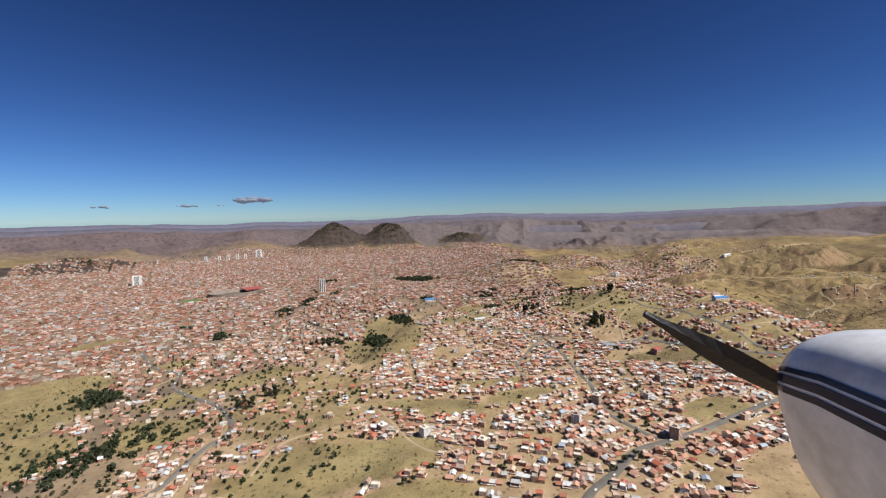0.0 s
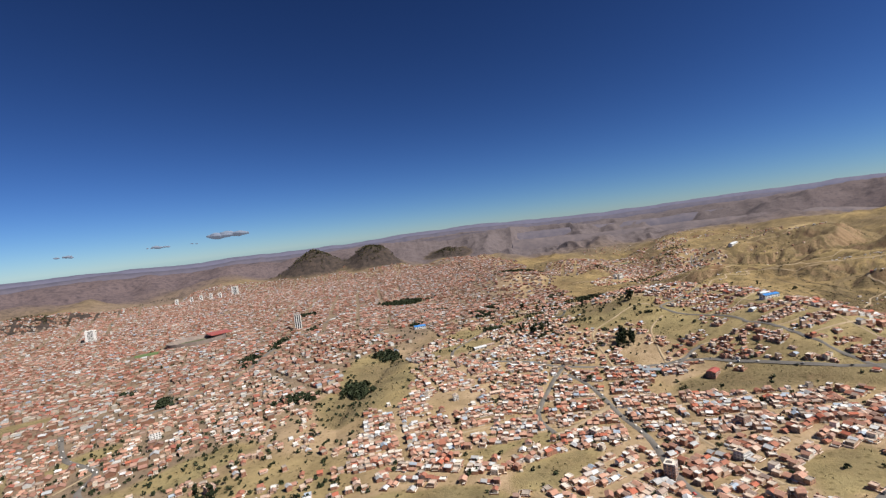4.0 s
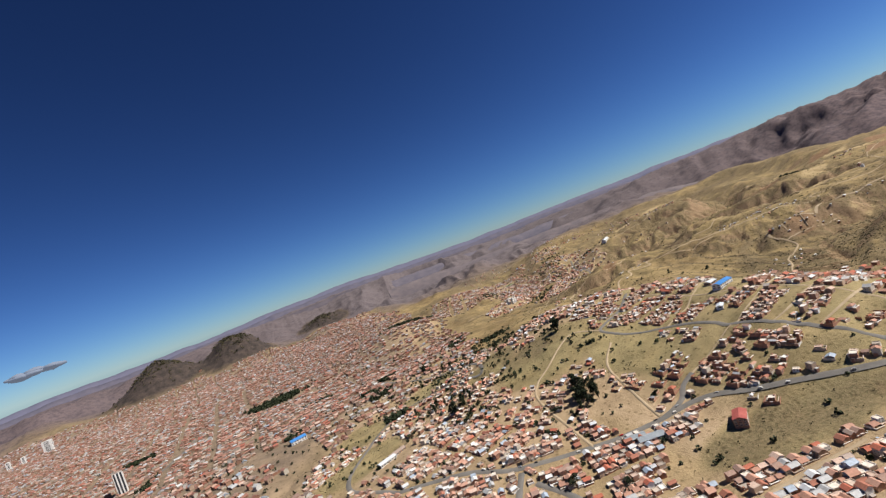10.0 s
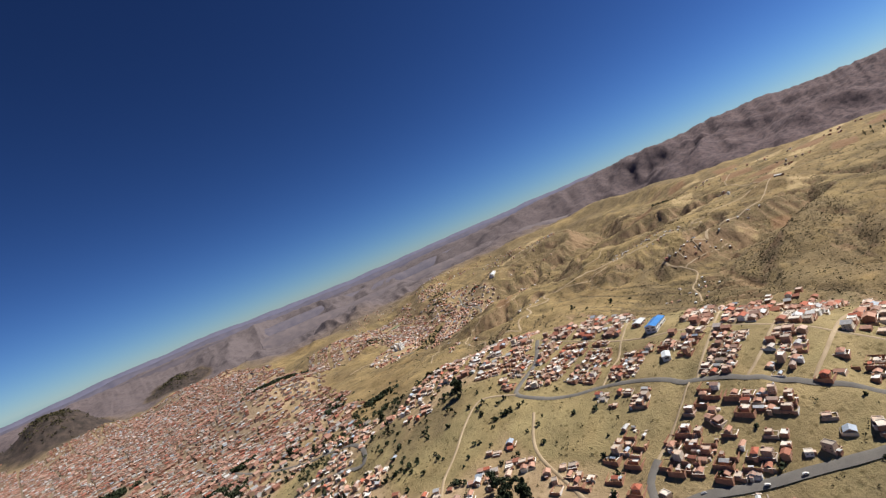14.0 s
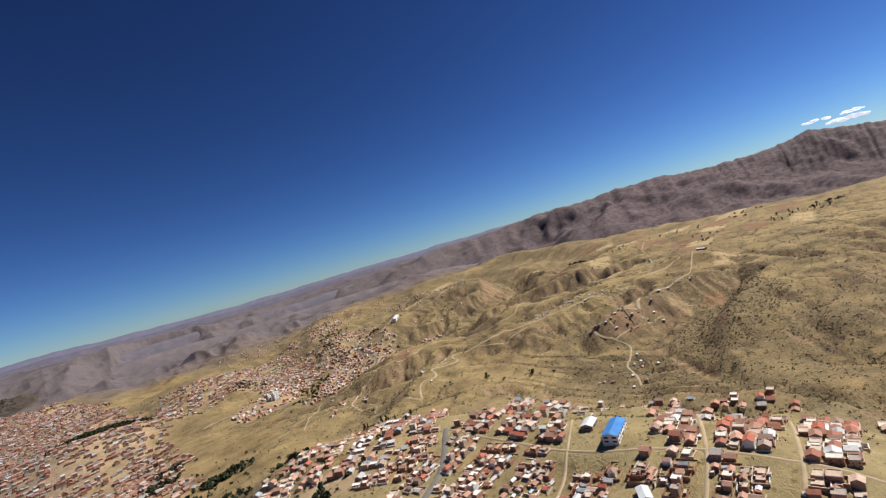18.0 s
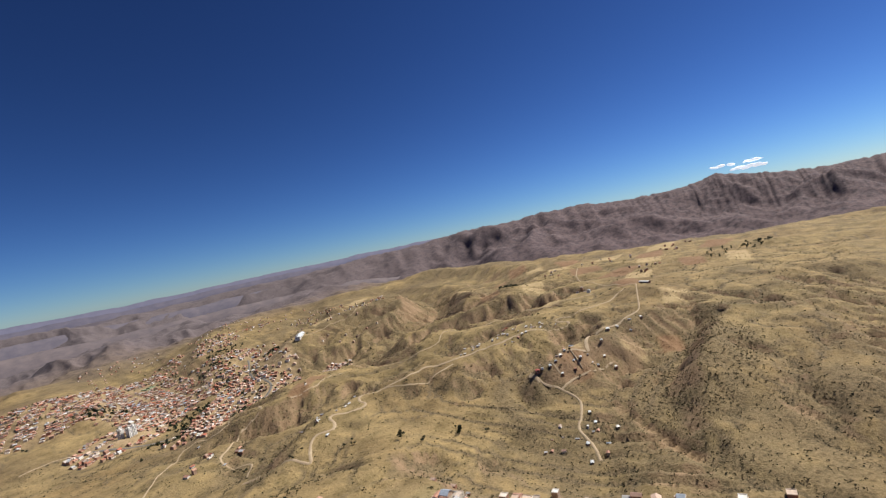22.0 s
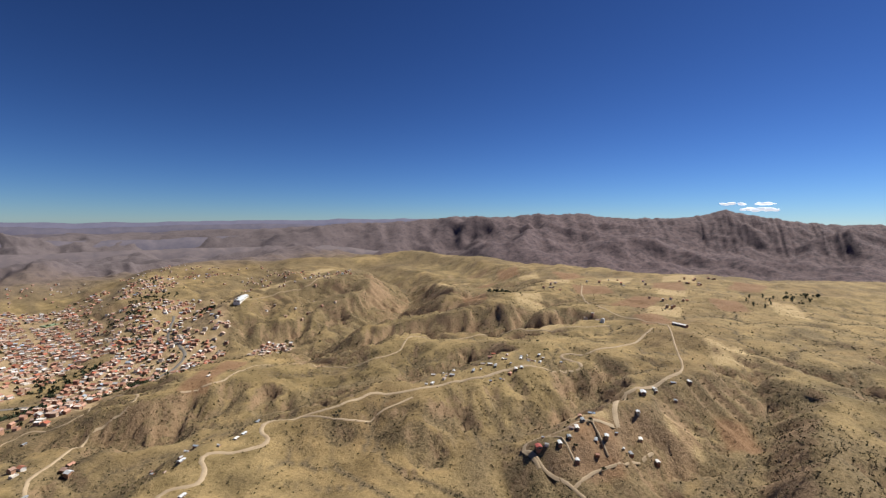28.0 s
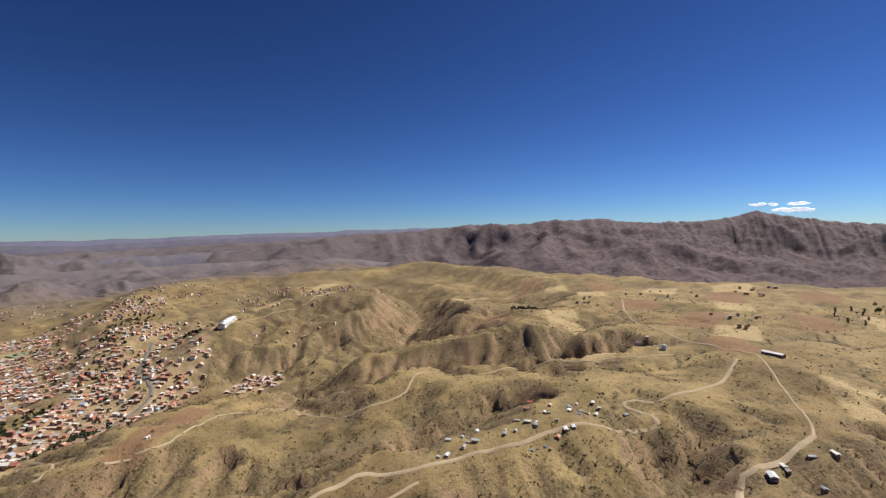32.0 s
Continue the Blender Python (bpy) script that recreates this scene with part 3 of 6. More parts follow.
WALLS = [(0.0, (0.34, 0.175, 0.115)), (0.24, (0.43, 0.25, 0.165)), (0.44, (0.62, 0.55, 0.45)), (0.54, (0.40, 0.28, 0.20)), (0.74, (0.76, 0.74, 0.70)), (0.84, (0.52, 0.37, 0.27))]
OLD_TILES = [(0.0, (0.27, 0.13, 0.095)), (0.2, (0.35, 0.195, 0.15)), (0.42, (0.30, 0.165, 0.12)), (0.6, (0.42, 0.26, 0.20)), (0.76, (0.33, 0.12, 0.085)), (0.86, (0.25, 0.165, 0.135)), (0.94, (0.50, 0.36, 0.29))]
DARKENED = lambda stops, share: [(p, tuple(share * v for v in c)) for p, c in stops]
SURFACES = {}
for where in ("object", "island"):
    SURFACES["tile", where] = plain("clay_tile_roof", TILES, 1, 0.85, 0, 0.9, 0.4, where, "CONSTANT")
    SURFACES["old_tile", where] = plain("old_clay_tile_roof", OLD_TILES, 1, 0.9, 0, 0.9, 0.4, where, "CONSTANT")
    SURFACES["metal", where] = plain("sheet_metal_roof", METALS, 1, 0.55, 0.0, 0.6, 0.2, where, "CONSTANT")
    SURFACES["slab", where] = plain("concrete_roof", SLABS, 1, 0.9, 0, 0.7, 0.3, where, "CONSTANT")
    SURFACES["wall", where] = plain("house_wall", WALLS, 1, 0.9, 0, 0.8, 0.3, where, "CONSTANT")
# old-town copies of the wall, metal and slab palettes, darkened to 0.72
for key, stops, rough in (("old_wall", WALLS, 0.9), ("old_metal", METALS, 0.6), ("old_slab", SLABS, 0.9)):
    SURFACES[key, "island"] = plain(key, DARKENED(stops, 0.72), 1, rough, 0, 0.7, 0.3, "island", "CONSTANT")
GLASS = plain("dark_window", [(0.3, (0.03, 0.035, 0.04)), (0.7, (0.06, 0.065, 0.07))], 0.5, 0.15)
WHITE = plain("white_paint", [(0.3, (0.72, 0.70, 0.66)), (0.7, (0.82, 0.81, 0.78))], 0.2)
DARK = plain("dark_paint", [(0.3, (0.03, 0.03, 0.035)), (0.7, (0.06, 0.06, 0.065))], 0.2, 0.5)
WOOD = plain("door_wood", [(0.3, (0.14, 0.08, 0.05)), (0.7, (0.24, 0.14, 0.08))], 0.8)
BRICK = plain("bare_brick", [(0.3, (0.32, 0.16, 0.105)), (0.7, (0.43, 0.24, 0.16))], 0.3, 0.95, 0, 1.2)
BLUE = plain("blue_sheet_roof", [(0.3, (0.05, 0.20, 0.52)), (0.7, (0.08, 0.27, 0.62))], 0.15, 0.4)
RED = plain("red_sheet_roof", [(0.3, (0.34, 0.085, 0.07)), (0.7, (0.43, 0.125, 0.10))], 0.2, 0.5)
PALE = plain("pale_sheet_roof", [(0.3, (0.56, 0.60, 0.63)), (0.7, (0.70, 0.73, 0.74))], 0.15, 0.5)
STEEL = plain("weathered_steel_roof", [(0.3, (0.24, 0.27, 0.30)), (0.7, (0.34, 0.37, 0.39))], 0.15, 0.5)
BARK = plain("bark", [(0.3, (0.10, 0.075, 0.055)), (0.7, (0.19, 0.15, 0.115))], 1.5)
LEAVES = plain("leaves", [(0.25, (0.016, 0.024, 0.011)), (0.55, (0.035, 0.046, 0.02)), (0.8, (0.065, 0.072, 0.032))], 0.5, 0.8, 0, 1.5, 0.5)
SCRUB = plain("scrub_leaves", [(0.0, (0.035, 0.036, 0.016)), (0.5, (0.065, 0.06, 0.028)), (1.0, (0.11, 0.09, 0.045))], 1, 0.9, 0, 1.5, 0.4, "island")


# ---- the ground, one sheet to the horizon ----
def axis(low, fine_low, fine_high, high, step):
    """Even steps in the middle, growing ones towards the ends."""
    mid = list(np.arange(fine_low, fine_high + 0.1, step))
    up, s = [mid[-1]], step
    while up[-1] < high:
        s = min(s * 1.035, 22)
        up.append(up[-1] + s)
    down, s = [fine_low], step
    while down[-1] > low:
        s = min(s * 1.035, 30)
        down.append(down[-1] - s)
    return np.array(down[:0:-1] + mid + up[1:])


def open_land(x, y):
    """Grassy hillsides inside the town, 0 to 1."""
    o = within(x, y, 290, 900, 75, 62, 20)                       # the bare grass hill
    o = np.maximum(o, within(x, y, 330, 805, 34, 62, -10))
    o = np.maximum(o, within(x, y, -95, 850, 55, 160, 8))        # the gully
    o = np.maximum(o, within(x, y, 300, 615, 60, 30, -20))
    o = np.maximum(o, within(x, y, -160, 520, 80, 90, 0) * 0.55)
    o = np.maximum(o, within(x, y, 40, 950, 60, 40, 30) * 0.9)
    o = np.maximum(o, within(x, y, 505, 812, 26, 30, 20))
    for px, py, pa, pb, turn in ((-480, 540, 60, 60, 20), (-420, 700, 40, 22, 40), (-70, 380, 70, 34, 10), (-20, 480, 60, 22, -15), (-250, 620, 60, 30, 30), (-300, 470, 50, 40, 0), (80, 500, 40, 20, 30), (-130, 740, 30, 60, 10), (250, 1000, 50, 34, 50), (180, 1130, 60, 40, 30), (60, 1080, 40, 50, 0), (250, 430, 40, 18, 24), (-640, 860, 60, 26, 30), (-560, 600, 110, 80, 25), (-430, 430, 70, 60, 0), (-115, 370, 60, 44, 15), (-20, 310, 40, 22, 0), (-330, 560, 44, 26, 40), (60, 555, 50, 12, 10)):
        o = np.maximum(o, within(x + 14 * fbm(x / 30, y / 30, 2, 55), y + 14 * fbm(x / 30, y / 30, 2, 56), px, py, pa, pb, turn))
    return o


def town_amount(x, y):
    """How built-up the land is, 0 to 1."""
    edge = 60 * fbm(x / 170, y / 170, 3, 51)
    rim = np.interp(y, [0, 400, 700, 960, 1000, 1150, 1400, 1900, 2600, 3300], [420, 430, 500, 520, 330, 260, 330, 430, 420, 250])
    t = smooth(30, -30, x - rim + edge * smooth(1000, 1300, y)) * smooth(3420, 3250, y + edge + 0.12 * np.abs(x + 400)) * smooth(-1950, -1750, x)
    valley = within(x, y, 800, 1620, 260, 90, 40) + within(x, y, 760, 2060, 120, 330, -10) + within(x, y, 975, 1550, 54, 40, 30) + within(x, y, 620, 1720, 110, 60, 30) + 0.7 * within(x, y, 930, 1900, 190, 170, 40) + 0.6 * within(x, y, 1010, 2260, 170, 130, 20) + 0.7 * within(x, y, 590, 2120, 130, 220, -20)
    t = t * (1 - 0.72 * within(x, y, 450, 740, 150, 230, 0))
    return np.clip(np.maximum(t * (1 - open_land(x, y)), 0.75 * np.minimum(valley, 1)), 0, 1)


def land_masks(x, y, z, slope, runnels):
    r = np.hypot(x - MID[0], y - MID[1])
    town = town_amount(x, y)
    beyond = smooth(0, 300, plateau_edge(x, y)) * smooth(3300, 2900, y)
    near_side = 600 * smooth(50, 32, np.degrees(np.arctan2(x - MID[0], y - MID[1])))
    far = np.clip(np.maximum(smooth(2900, 3600, r + near_side * smooth(250, 500, x) + 250 * fbm(x / 300, y / 300, 3, 41)), beyond), 0, 1)
    woods = np.zeros(x.shape)
    for cx, cy, ra, rb, turn, top in CONES:
        woods = np.maximum(woods, within(x + 40 * fbm(x / 80, y / 80, 3, 44), y, cx, cy, ra * 1.5, rb * 1.5, turn))
    scrub = smooth(0.16, 0.5, slope + 0.42 * fbm(x / 55, y / 55, 4, 31) + 0.25 * fbm(x / 260, y / 260, 2, 35)) * (1 - town)
    patch = smooth(-0.15, 0.35, fbm(x / 150, y / 150, 4, 32) + 0.5 * slope) * smooth(900, 1500, np.hypot(x - 500, y - 500))      # darker brown hillsides farther off
    patch = np.maximum(patch, within(x, y, 680, 740, 120, 190, 20) * smooth(-0.5, 0.1, fbm(x / 30, y / 30, 3, 34)))
    patch = np.maximum(patch, 1.1 * within(x, y, 812, 803, 105, 55, -8) * smooth(-0.6, 0.0, fbm(x / 24, y / 24, 3, 39)))
    scrub = np.maximum(scrub, 0.85 * patch * (1 - town)) * (1 - 0.85 * within(x, y, 430, 760, 130, 220, 0))
    cut = np.zeros(x.shape)
    for depth, half, line in RAVINES:
        cut = np.maximum(cut, np.exp(-(off_line(x, y, line) / (half * 1.1)) ** 2))
    scrub = np.maximum(scrub, cut * smooth(-0.7, 0.0, fbm(x / 40, y / 40, 3, 36)) * (1 - town))
    wet = lookup(HILL_WEAR[1], *HILL_WEAR[2:], x, y)            # bushes follow the water
    scrub = np.maximum(scrub * 0.68, 0.8 * smooth(0.5, 1.5, runnels) * (1 - town))
    scrub = np.clip(np.maximum(scrub, 0.95 * smooth(3.2, 6.5, wet + 2.5 * fbm(x / 18, y / 18, 2, 38)) * gullied(x, y) * (1 - town)), 0, 1)
    scrub = scrub * (1 - field_amount(x, y)) * (1 - 0.7 * field_amount(x, y, STUBBLE))
    town = town * smooth(3500, 3000, y)
    inner = smooth(80, -80, x - np.interp(y, [300, 700, 900, 1250, 1500], [-330, -200, -140, 60, 260]))
    meadow = np.clip(np.maximum(open_land(x, y), within(x, y, 450, 740, 150, 230, 0) * (1 - 0.4 * town)), 0, 1) * (0.7 + 0.5 * fbm(x / 22, y / 22, 3, 57))
    return {"meadow": meadow, "street": 0.85 * town * inner * (1 - far), "town": town * (0.55 + 0.45 * smooth(-0.35, 0.2, fbm(x / 45, y / 45, 3, 52))) * (1 - far), "range": far * (1 - woods), "hazed_downs": far * (1 - woods) * (0.35 + 0.65 * smooth(-35, 12, np.degrees(np.arctan2(x - MID[0], y - MID[1])))) * (1 - smooth(22, 72, np.degrees(np.arctan2(x - MID[0], y - MID[1])))), "scrub": scrub * (1 - far), "wood": woods,
            "rock": 0.8 * smooth(0.55, 0.95, slope + 0.5 * fbm(x / 26, y / 26, 3, 33)) * (1 - far) * (1 - town), "plough": field_amount(x, y), "stubble": 0.8 * field_amount(x, y, STUBBLE)}


def sheet(name, xs, ys, mat):
    gx, gy = np.meshgrid(xs, ys, indexing="ij")
    keep = np.hypot(gx - MID[0], gy - MID[1]) < 4520
    gz = ground(gx, gy)
    streak, steep = downhill_streaks(gx, gy, gz, xs, ys)
    wild = smooth(0.13, 0.40, steep) * (1 - smooth(0.2, 0.7, town_amount(gx, gy))) * smooth(2400, 1500, np.hypot(gx - 800, gy - 1000))
    close = (gx > 380) & (gx < 1480) & (gy > 600) & (gy < 1800)
    track = np.full(int(close.sum()), 99.0)
    for width, line in DIRT[11:]:
        track = np.minimum(track, off_line(gx[close], gy[close], line))
    wild[close] *= smooth(4, 16, track)
    gz = gz - wild * (5.0 * np.clip(streak - 0.1, 0, 2.4) ** 1.15 - 2.0)
    slope = np.hypot(np.gradient(gz, xs, axis=0), np.gradient(gz, ys, axis=1))
    nx, ny = gx.shape
    idx = np.arange(nx * ny).reshape(nx, ny)
    quads = np.stack([idx[:-1, :-1], idx[1:, :-1], idx[1:, 1:], idx[:-1, 1:]], -1).reshape(-1, 4)
    quads = quads[(keep[:-1, :-1] & keep[1:, :-1] & keep[1:, 1:] & keep[:-1, 1:]).reshape(-1)]
    me = mesh_of(name, np.stack([gx, gy, gz], -1).reshape(-1, 3), quads)
    me.polygons.foreach_set("use_smooth", np.ones(len(quads), bool))
    for key, values in land_masks(gx, gy, gz, slope, streak * wild).items():
        me.attributes.new(key, "FLOAT", "POINT").data.foreach_set("value", np.clip(values, 0, 1).reshape(-1).astype(np.float32))
    me.materials.append(mat)
    return new(name, me), gz


def mesh_of(name, verts, quads):
    """A mesh from arrays of places and of four-cornered faces."""
    me = bpy.data.meshes.new(name)
    verts, quads = np.asarray(verts, np.float32), np.asarray(quads, np.int32)
    me.vertices.add(len(verts))
    me.vertices.foreach_set("co", verts.reshape(-1))
    me.loops.add(len(quads) * 4)
    me.loops.foreach_set("vertex_index", quads.reshape(-1))
    me.polygons.add(len(quads))
    me.polygons.foreach_set("loop_start", np.arange(0, len(quads) * 4, 4, dtype=np.int32))
    me.polygons.foreach_set("loop_total", np.full(len(quads), 4, np.int32))
    me.update(calc_edges=True)
    return me


XS, YS = axis(-4400, -380, 1320, 4700, 5.0), axis(-4300, 330, 1560, 4850, 5.0)
land, GRID_Z = sheet("ground", XS, YS, LAND)
tagged(land, "dry grassy hills, gullies and bare earth", "ground", kind="structure")


def on_land(x, y):
    """Height of the sheet itself under places."""
    x, y = np.asarray(x, float), np.asarray(y, float)
    i, j = np.clip(np.searchsorted(XS, x) - 1, 0, len(XS) - 2), np.clip(np.searchsorted(YS, y) - 1, 0, len(YS) - 2)
    u, v = (x - XS[i]) / (XS[i + 1] - XS[i]), (y - YS[j]) / (YS[j + 1] - YS[j])
    return (GRID_Z[i, j] * (1 - u) + GRID_Z[i + 1, j] * u) * (1 - v) + (GRID_Z[i, j + 1] * (1 - u) + GRID_Z[i + 1, j + 1] * u) * v


# ---- roads ----
def road(name, width, line, mat, label, lift):
    p = along(line, 4.0)
    t = np.gradient(p, axis=0)
    t /= np.linalg.norm(t, axis=1)[:, None]
    side = np.stack([-t[:, 1], t[:, 0]], 1)
    offs = np.linspace(-0.5, 0.5, 5) * width
    wob = 1 + 0.12 * fbm(p[:, 0] / 14, p[:, 1] / 14, 2, 91)
    v = np.stack([p + side * (o * wob)[:, None] for o in offs], 1)
    z = on_land(v[..., 0], v[..., 1])
    z = np.maximum(z, z.mean(1, keepdims=True) - 0.4) + lift
    z[:, 0] -= 0.5
    z[:, -1] -= 0.5
    n, k = z.shape
    idx = np.arange(n * k).reshape(n, k)
    quads = np.stack([idx[:-1, :-1], idx[:-1, 1:], idx[1:, 1:], idx[1:, :-1]], -1).reshape(-1, 4)[:, ::-1]
    me = mesh_of(name, np.concatenate([v, z[..., None]], -1).reshape(-1, 3), quads)
    me.materials.append(mat)
    return tagged(new(name, me), label, "road", kind="structure")


for k, (width, line) in enumerate(PAVED):
    road("road", width, line, ASPHALT, "worn grey asphalt street between houses", 0.5 + 0.03 * k)
for k, (width, line) in enumerate(DIRT):
    road("dirt_track", width, line, EARTH, "pale dusty earth track over dry grass", 0.35 + 0.01 * k)


# ---- the farthest ranges, a plain backdrop behind the sheet, haze painted in as colour and glow ----
def far_ridge(r0, share, drop, seed, low_az, high_az, tone_scale, glow):
    """One fold of distant land: its crest follows the skyline at a share of its height."""
    az = np.radians(np.arange(low_az, high_az, 0.25))
    deg = np.degrees(az)
    top = np.interp(deg, [a for a, c in SKYLINE], [c for a, c in SKYLINE]) * share - drop + 11 * fbm(deg * 0.5, deg * 0 + seed, 5, 73 + seed)
    top = top - 70 * smooth(high_az - 14, high_az, deg)
    rows = [(r0 - 160, top * 0.25 - 30), (r0 - 110, top * 0.62 + 14 * fbm(deg * 0.9, deg * 0 + 5, 3, 75 + seed)), (r0 - 50, top * 0.85 + 12 * fbm(deg * 1.1, deg * 0 + 3, 3, 74 + seed)), (r0, top), (r0 + 35, top * 0.6)]
    v = np.stack([np.stack([MID[0] + r * np.sin(az), MID[1] + r * np.cos(az), z], -1) for r, z in rows], 1)
    n, k = v.shape[:2]
    idx = np.arange(n * k).reshape(n, k)
    me = mesh_of("backdrop", v.reshape(-1, 3), np.stack([idx[:-1, :-1], idx[1:, :-1], idx[1:, 1:], idx[:-1, 1:]], -1).reshape(-1, 4))
    me.polygons.foreach_set("use_smooth", np.ones(len(me.polygons), bool))
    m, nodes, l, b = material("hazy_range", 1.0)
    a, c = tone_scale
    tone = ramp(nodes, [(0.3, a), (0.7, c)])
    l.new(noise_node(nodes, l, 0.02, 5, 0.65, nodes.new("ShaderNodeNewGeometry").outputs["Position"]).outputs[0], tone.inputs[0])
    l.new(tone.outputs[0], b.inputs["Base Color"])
    # bluish emission stands in for the haze in front of the fold
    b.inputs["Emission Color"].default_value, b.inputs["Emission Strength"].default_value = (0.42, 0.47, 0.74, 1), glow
    me.materials.append(m)
    return tagged(new("backdrop", me), "blue hazy mountain ranges on the horizon", "mountains", kind="structure")


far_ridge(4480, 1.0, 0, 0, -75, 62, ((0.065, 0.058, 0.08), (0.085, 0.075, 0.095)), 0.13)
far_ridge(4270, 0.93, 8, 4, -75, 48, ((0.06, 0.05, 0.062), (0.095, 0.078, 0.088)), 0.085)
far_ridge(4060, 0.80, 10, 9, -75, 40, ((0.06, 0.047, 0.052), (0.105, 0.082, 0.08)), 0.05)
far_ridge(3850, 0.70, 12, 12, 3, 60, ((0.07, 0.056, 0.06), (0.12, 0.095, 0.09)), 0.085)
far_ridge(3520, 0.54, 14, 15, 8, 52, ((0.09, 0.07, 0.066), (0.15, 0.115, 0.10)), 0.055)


# ---- how the houses are made ----
def part(name, bm, mats, parent=None, label=""):
    """Links a bmesh as one mesh object, under a thing or a part."""
    me = bpy.data.meshes.new(name)
    bm.to_mesh(me)
    bm.free()
    for m in mats if isinstance(mats, (list, tuple)) else [mats]:
        me.materials.append(m)
    ob = new(name, me)
    if parent:
        ob.parent = parent
    return tagged(ob, label)


def slab(bm, x0, x1, y0, y1, z0, z1, mat=0, top=True, bottom=False):
    v = [bm.verts.new(p) for p in ((x0, y0, z0), (x1, y0, z0), (x1, y1, z0), (x0, y1, z0), (x0, y0, z1), (x1, y0, z1), (x1, y1, z1), (x0, y1, z1))]
    faces = [(0, 1, 5, 4), (1, 2, 6, 5), (2, 3, 7, 6), (3, 0, 4, 7)] + [(4, 5, 6, 7)] * top + [(3, 2, 1, 0)] * bottom
    for f in faces:
        bm.faces.new([v[i] for i in f]).material_index = mat
    return v


def gable(bm, w, d, z, rise, over=0.5, thick=0.18, hip=0.0, mat=0):
    """A pitched roof with its ridge along x, overhanging eaves and real thickness."""
    a, b = w / 2 + over, d / 2 + over
    drop = over * rise / (d / 2)
    for lift in (0,):
        low, high = z - drop, z + rise
        e = a - hip
        top = [(-a, -b, low + thick), (a, -b, low + thick), (e, 0, high + thick), (-e, 0, high + thick), (a, b, low + thick), (-a, b, low + thick)]
        bot = [(x, y, zz - thick) for x, y, zz in top]
        t, u = [bm.verts.new(p) for p in top], [bm.verts.new(p) for p in bot]
        for f in ((0, 1, 2, 3), (4, 5, 3, 2), (1, 4, 2), (5, 0, 3)):
            if len(f) == 3 and hip == 0:
                continue
            bm.faces.new([t[i] for i in f]).material_index = mat
            bm.faces.new([u[i] for i in reversed(f)]).material_index = mat
        rim = [(0, 1), (4, 5)] + ([(1, 4), (5, 0)] if hip else [(1, 2), (2, 4), (5, 3), (3, 0)])
        for i, j in rim:
            bm.faces.new([u[i], u[j], t[j], t[i]]).material_index = mat


def gable_wall(bm, w, d, z, rise, mat=0):
    for x, s in ((-w / 2, -1), (w / 2, 1)):
        v = [bm.verts.new((x, -d / 2, z)), bm.verts.new((x, d / 2, z)), bm.verts.new((x, 0, z + rise))]
        bm.faces.new(v if s > 0 else v[::-1]).material_index = mat


def window(parent, x, y, z, w, h, face, mats=None):
    """A window with frame, sill and a recessed dark pane; face: 0 front, 1 right, 2 back, 3 left."""
    bm = bmesh.new()
    slab(bm, -w / 2 - 0.1, w / 2 + 0.1, -0.1, 0.04, -h / 2 - 0.1, -h / 2, 0, bottom=True)
    slab(bm, -w / 2 - 0.1, w / 2 + 0.1, -0.08, 0.04, h / 2, h / 2 + 0.1, 0, bottom=True)
    slab(bm, -w / 2 - 0.1, -w / 2, -0.08, 0.04, -h / 2, h / 2, 0)
    slab(bm, w / 2, w / 2 + 0.1, -0.08, 0.04, -h / 2, h / 2, 0)
    slab(bm, -w / 2, w / 2, -0.03, 0.04, -h / 2, h / 2, 1)
    ob = part("window", bm, mats or [WHITE, GLASS], parent)
    ob.matrix_basis = pose(x, y, z, 0, 0, 90 * face)
    return ob


def door(parent, x, y, w, h, face, mat=None):
    bm = bmesh.new()
    slab(bm, -w / 2, w / 2, -0.07, 0.04, 0, h)
    slab(bm, -w / 2 - 0.1, -w / 2, -0.1, 0.04, 0, h + 0.1)
    slab(bm, w / 2, w / 2 + 0.1, -0.1, 0.04, 0, h + 0.1)
    ob = part("door", bm, mat or WOOD, parent)
    ob.matrix_basis = pose(x, y, 0, 0, 0, 90 * face)
    return ob


S = lambda kind: SURFACES[kind, "object"]


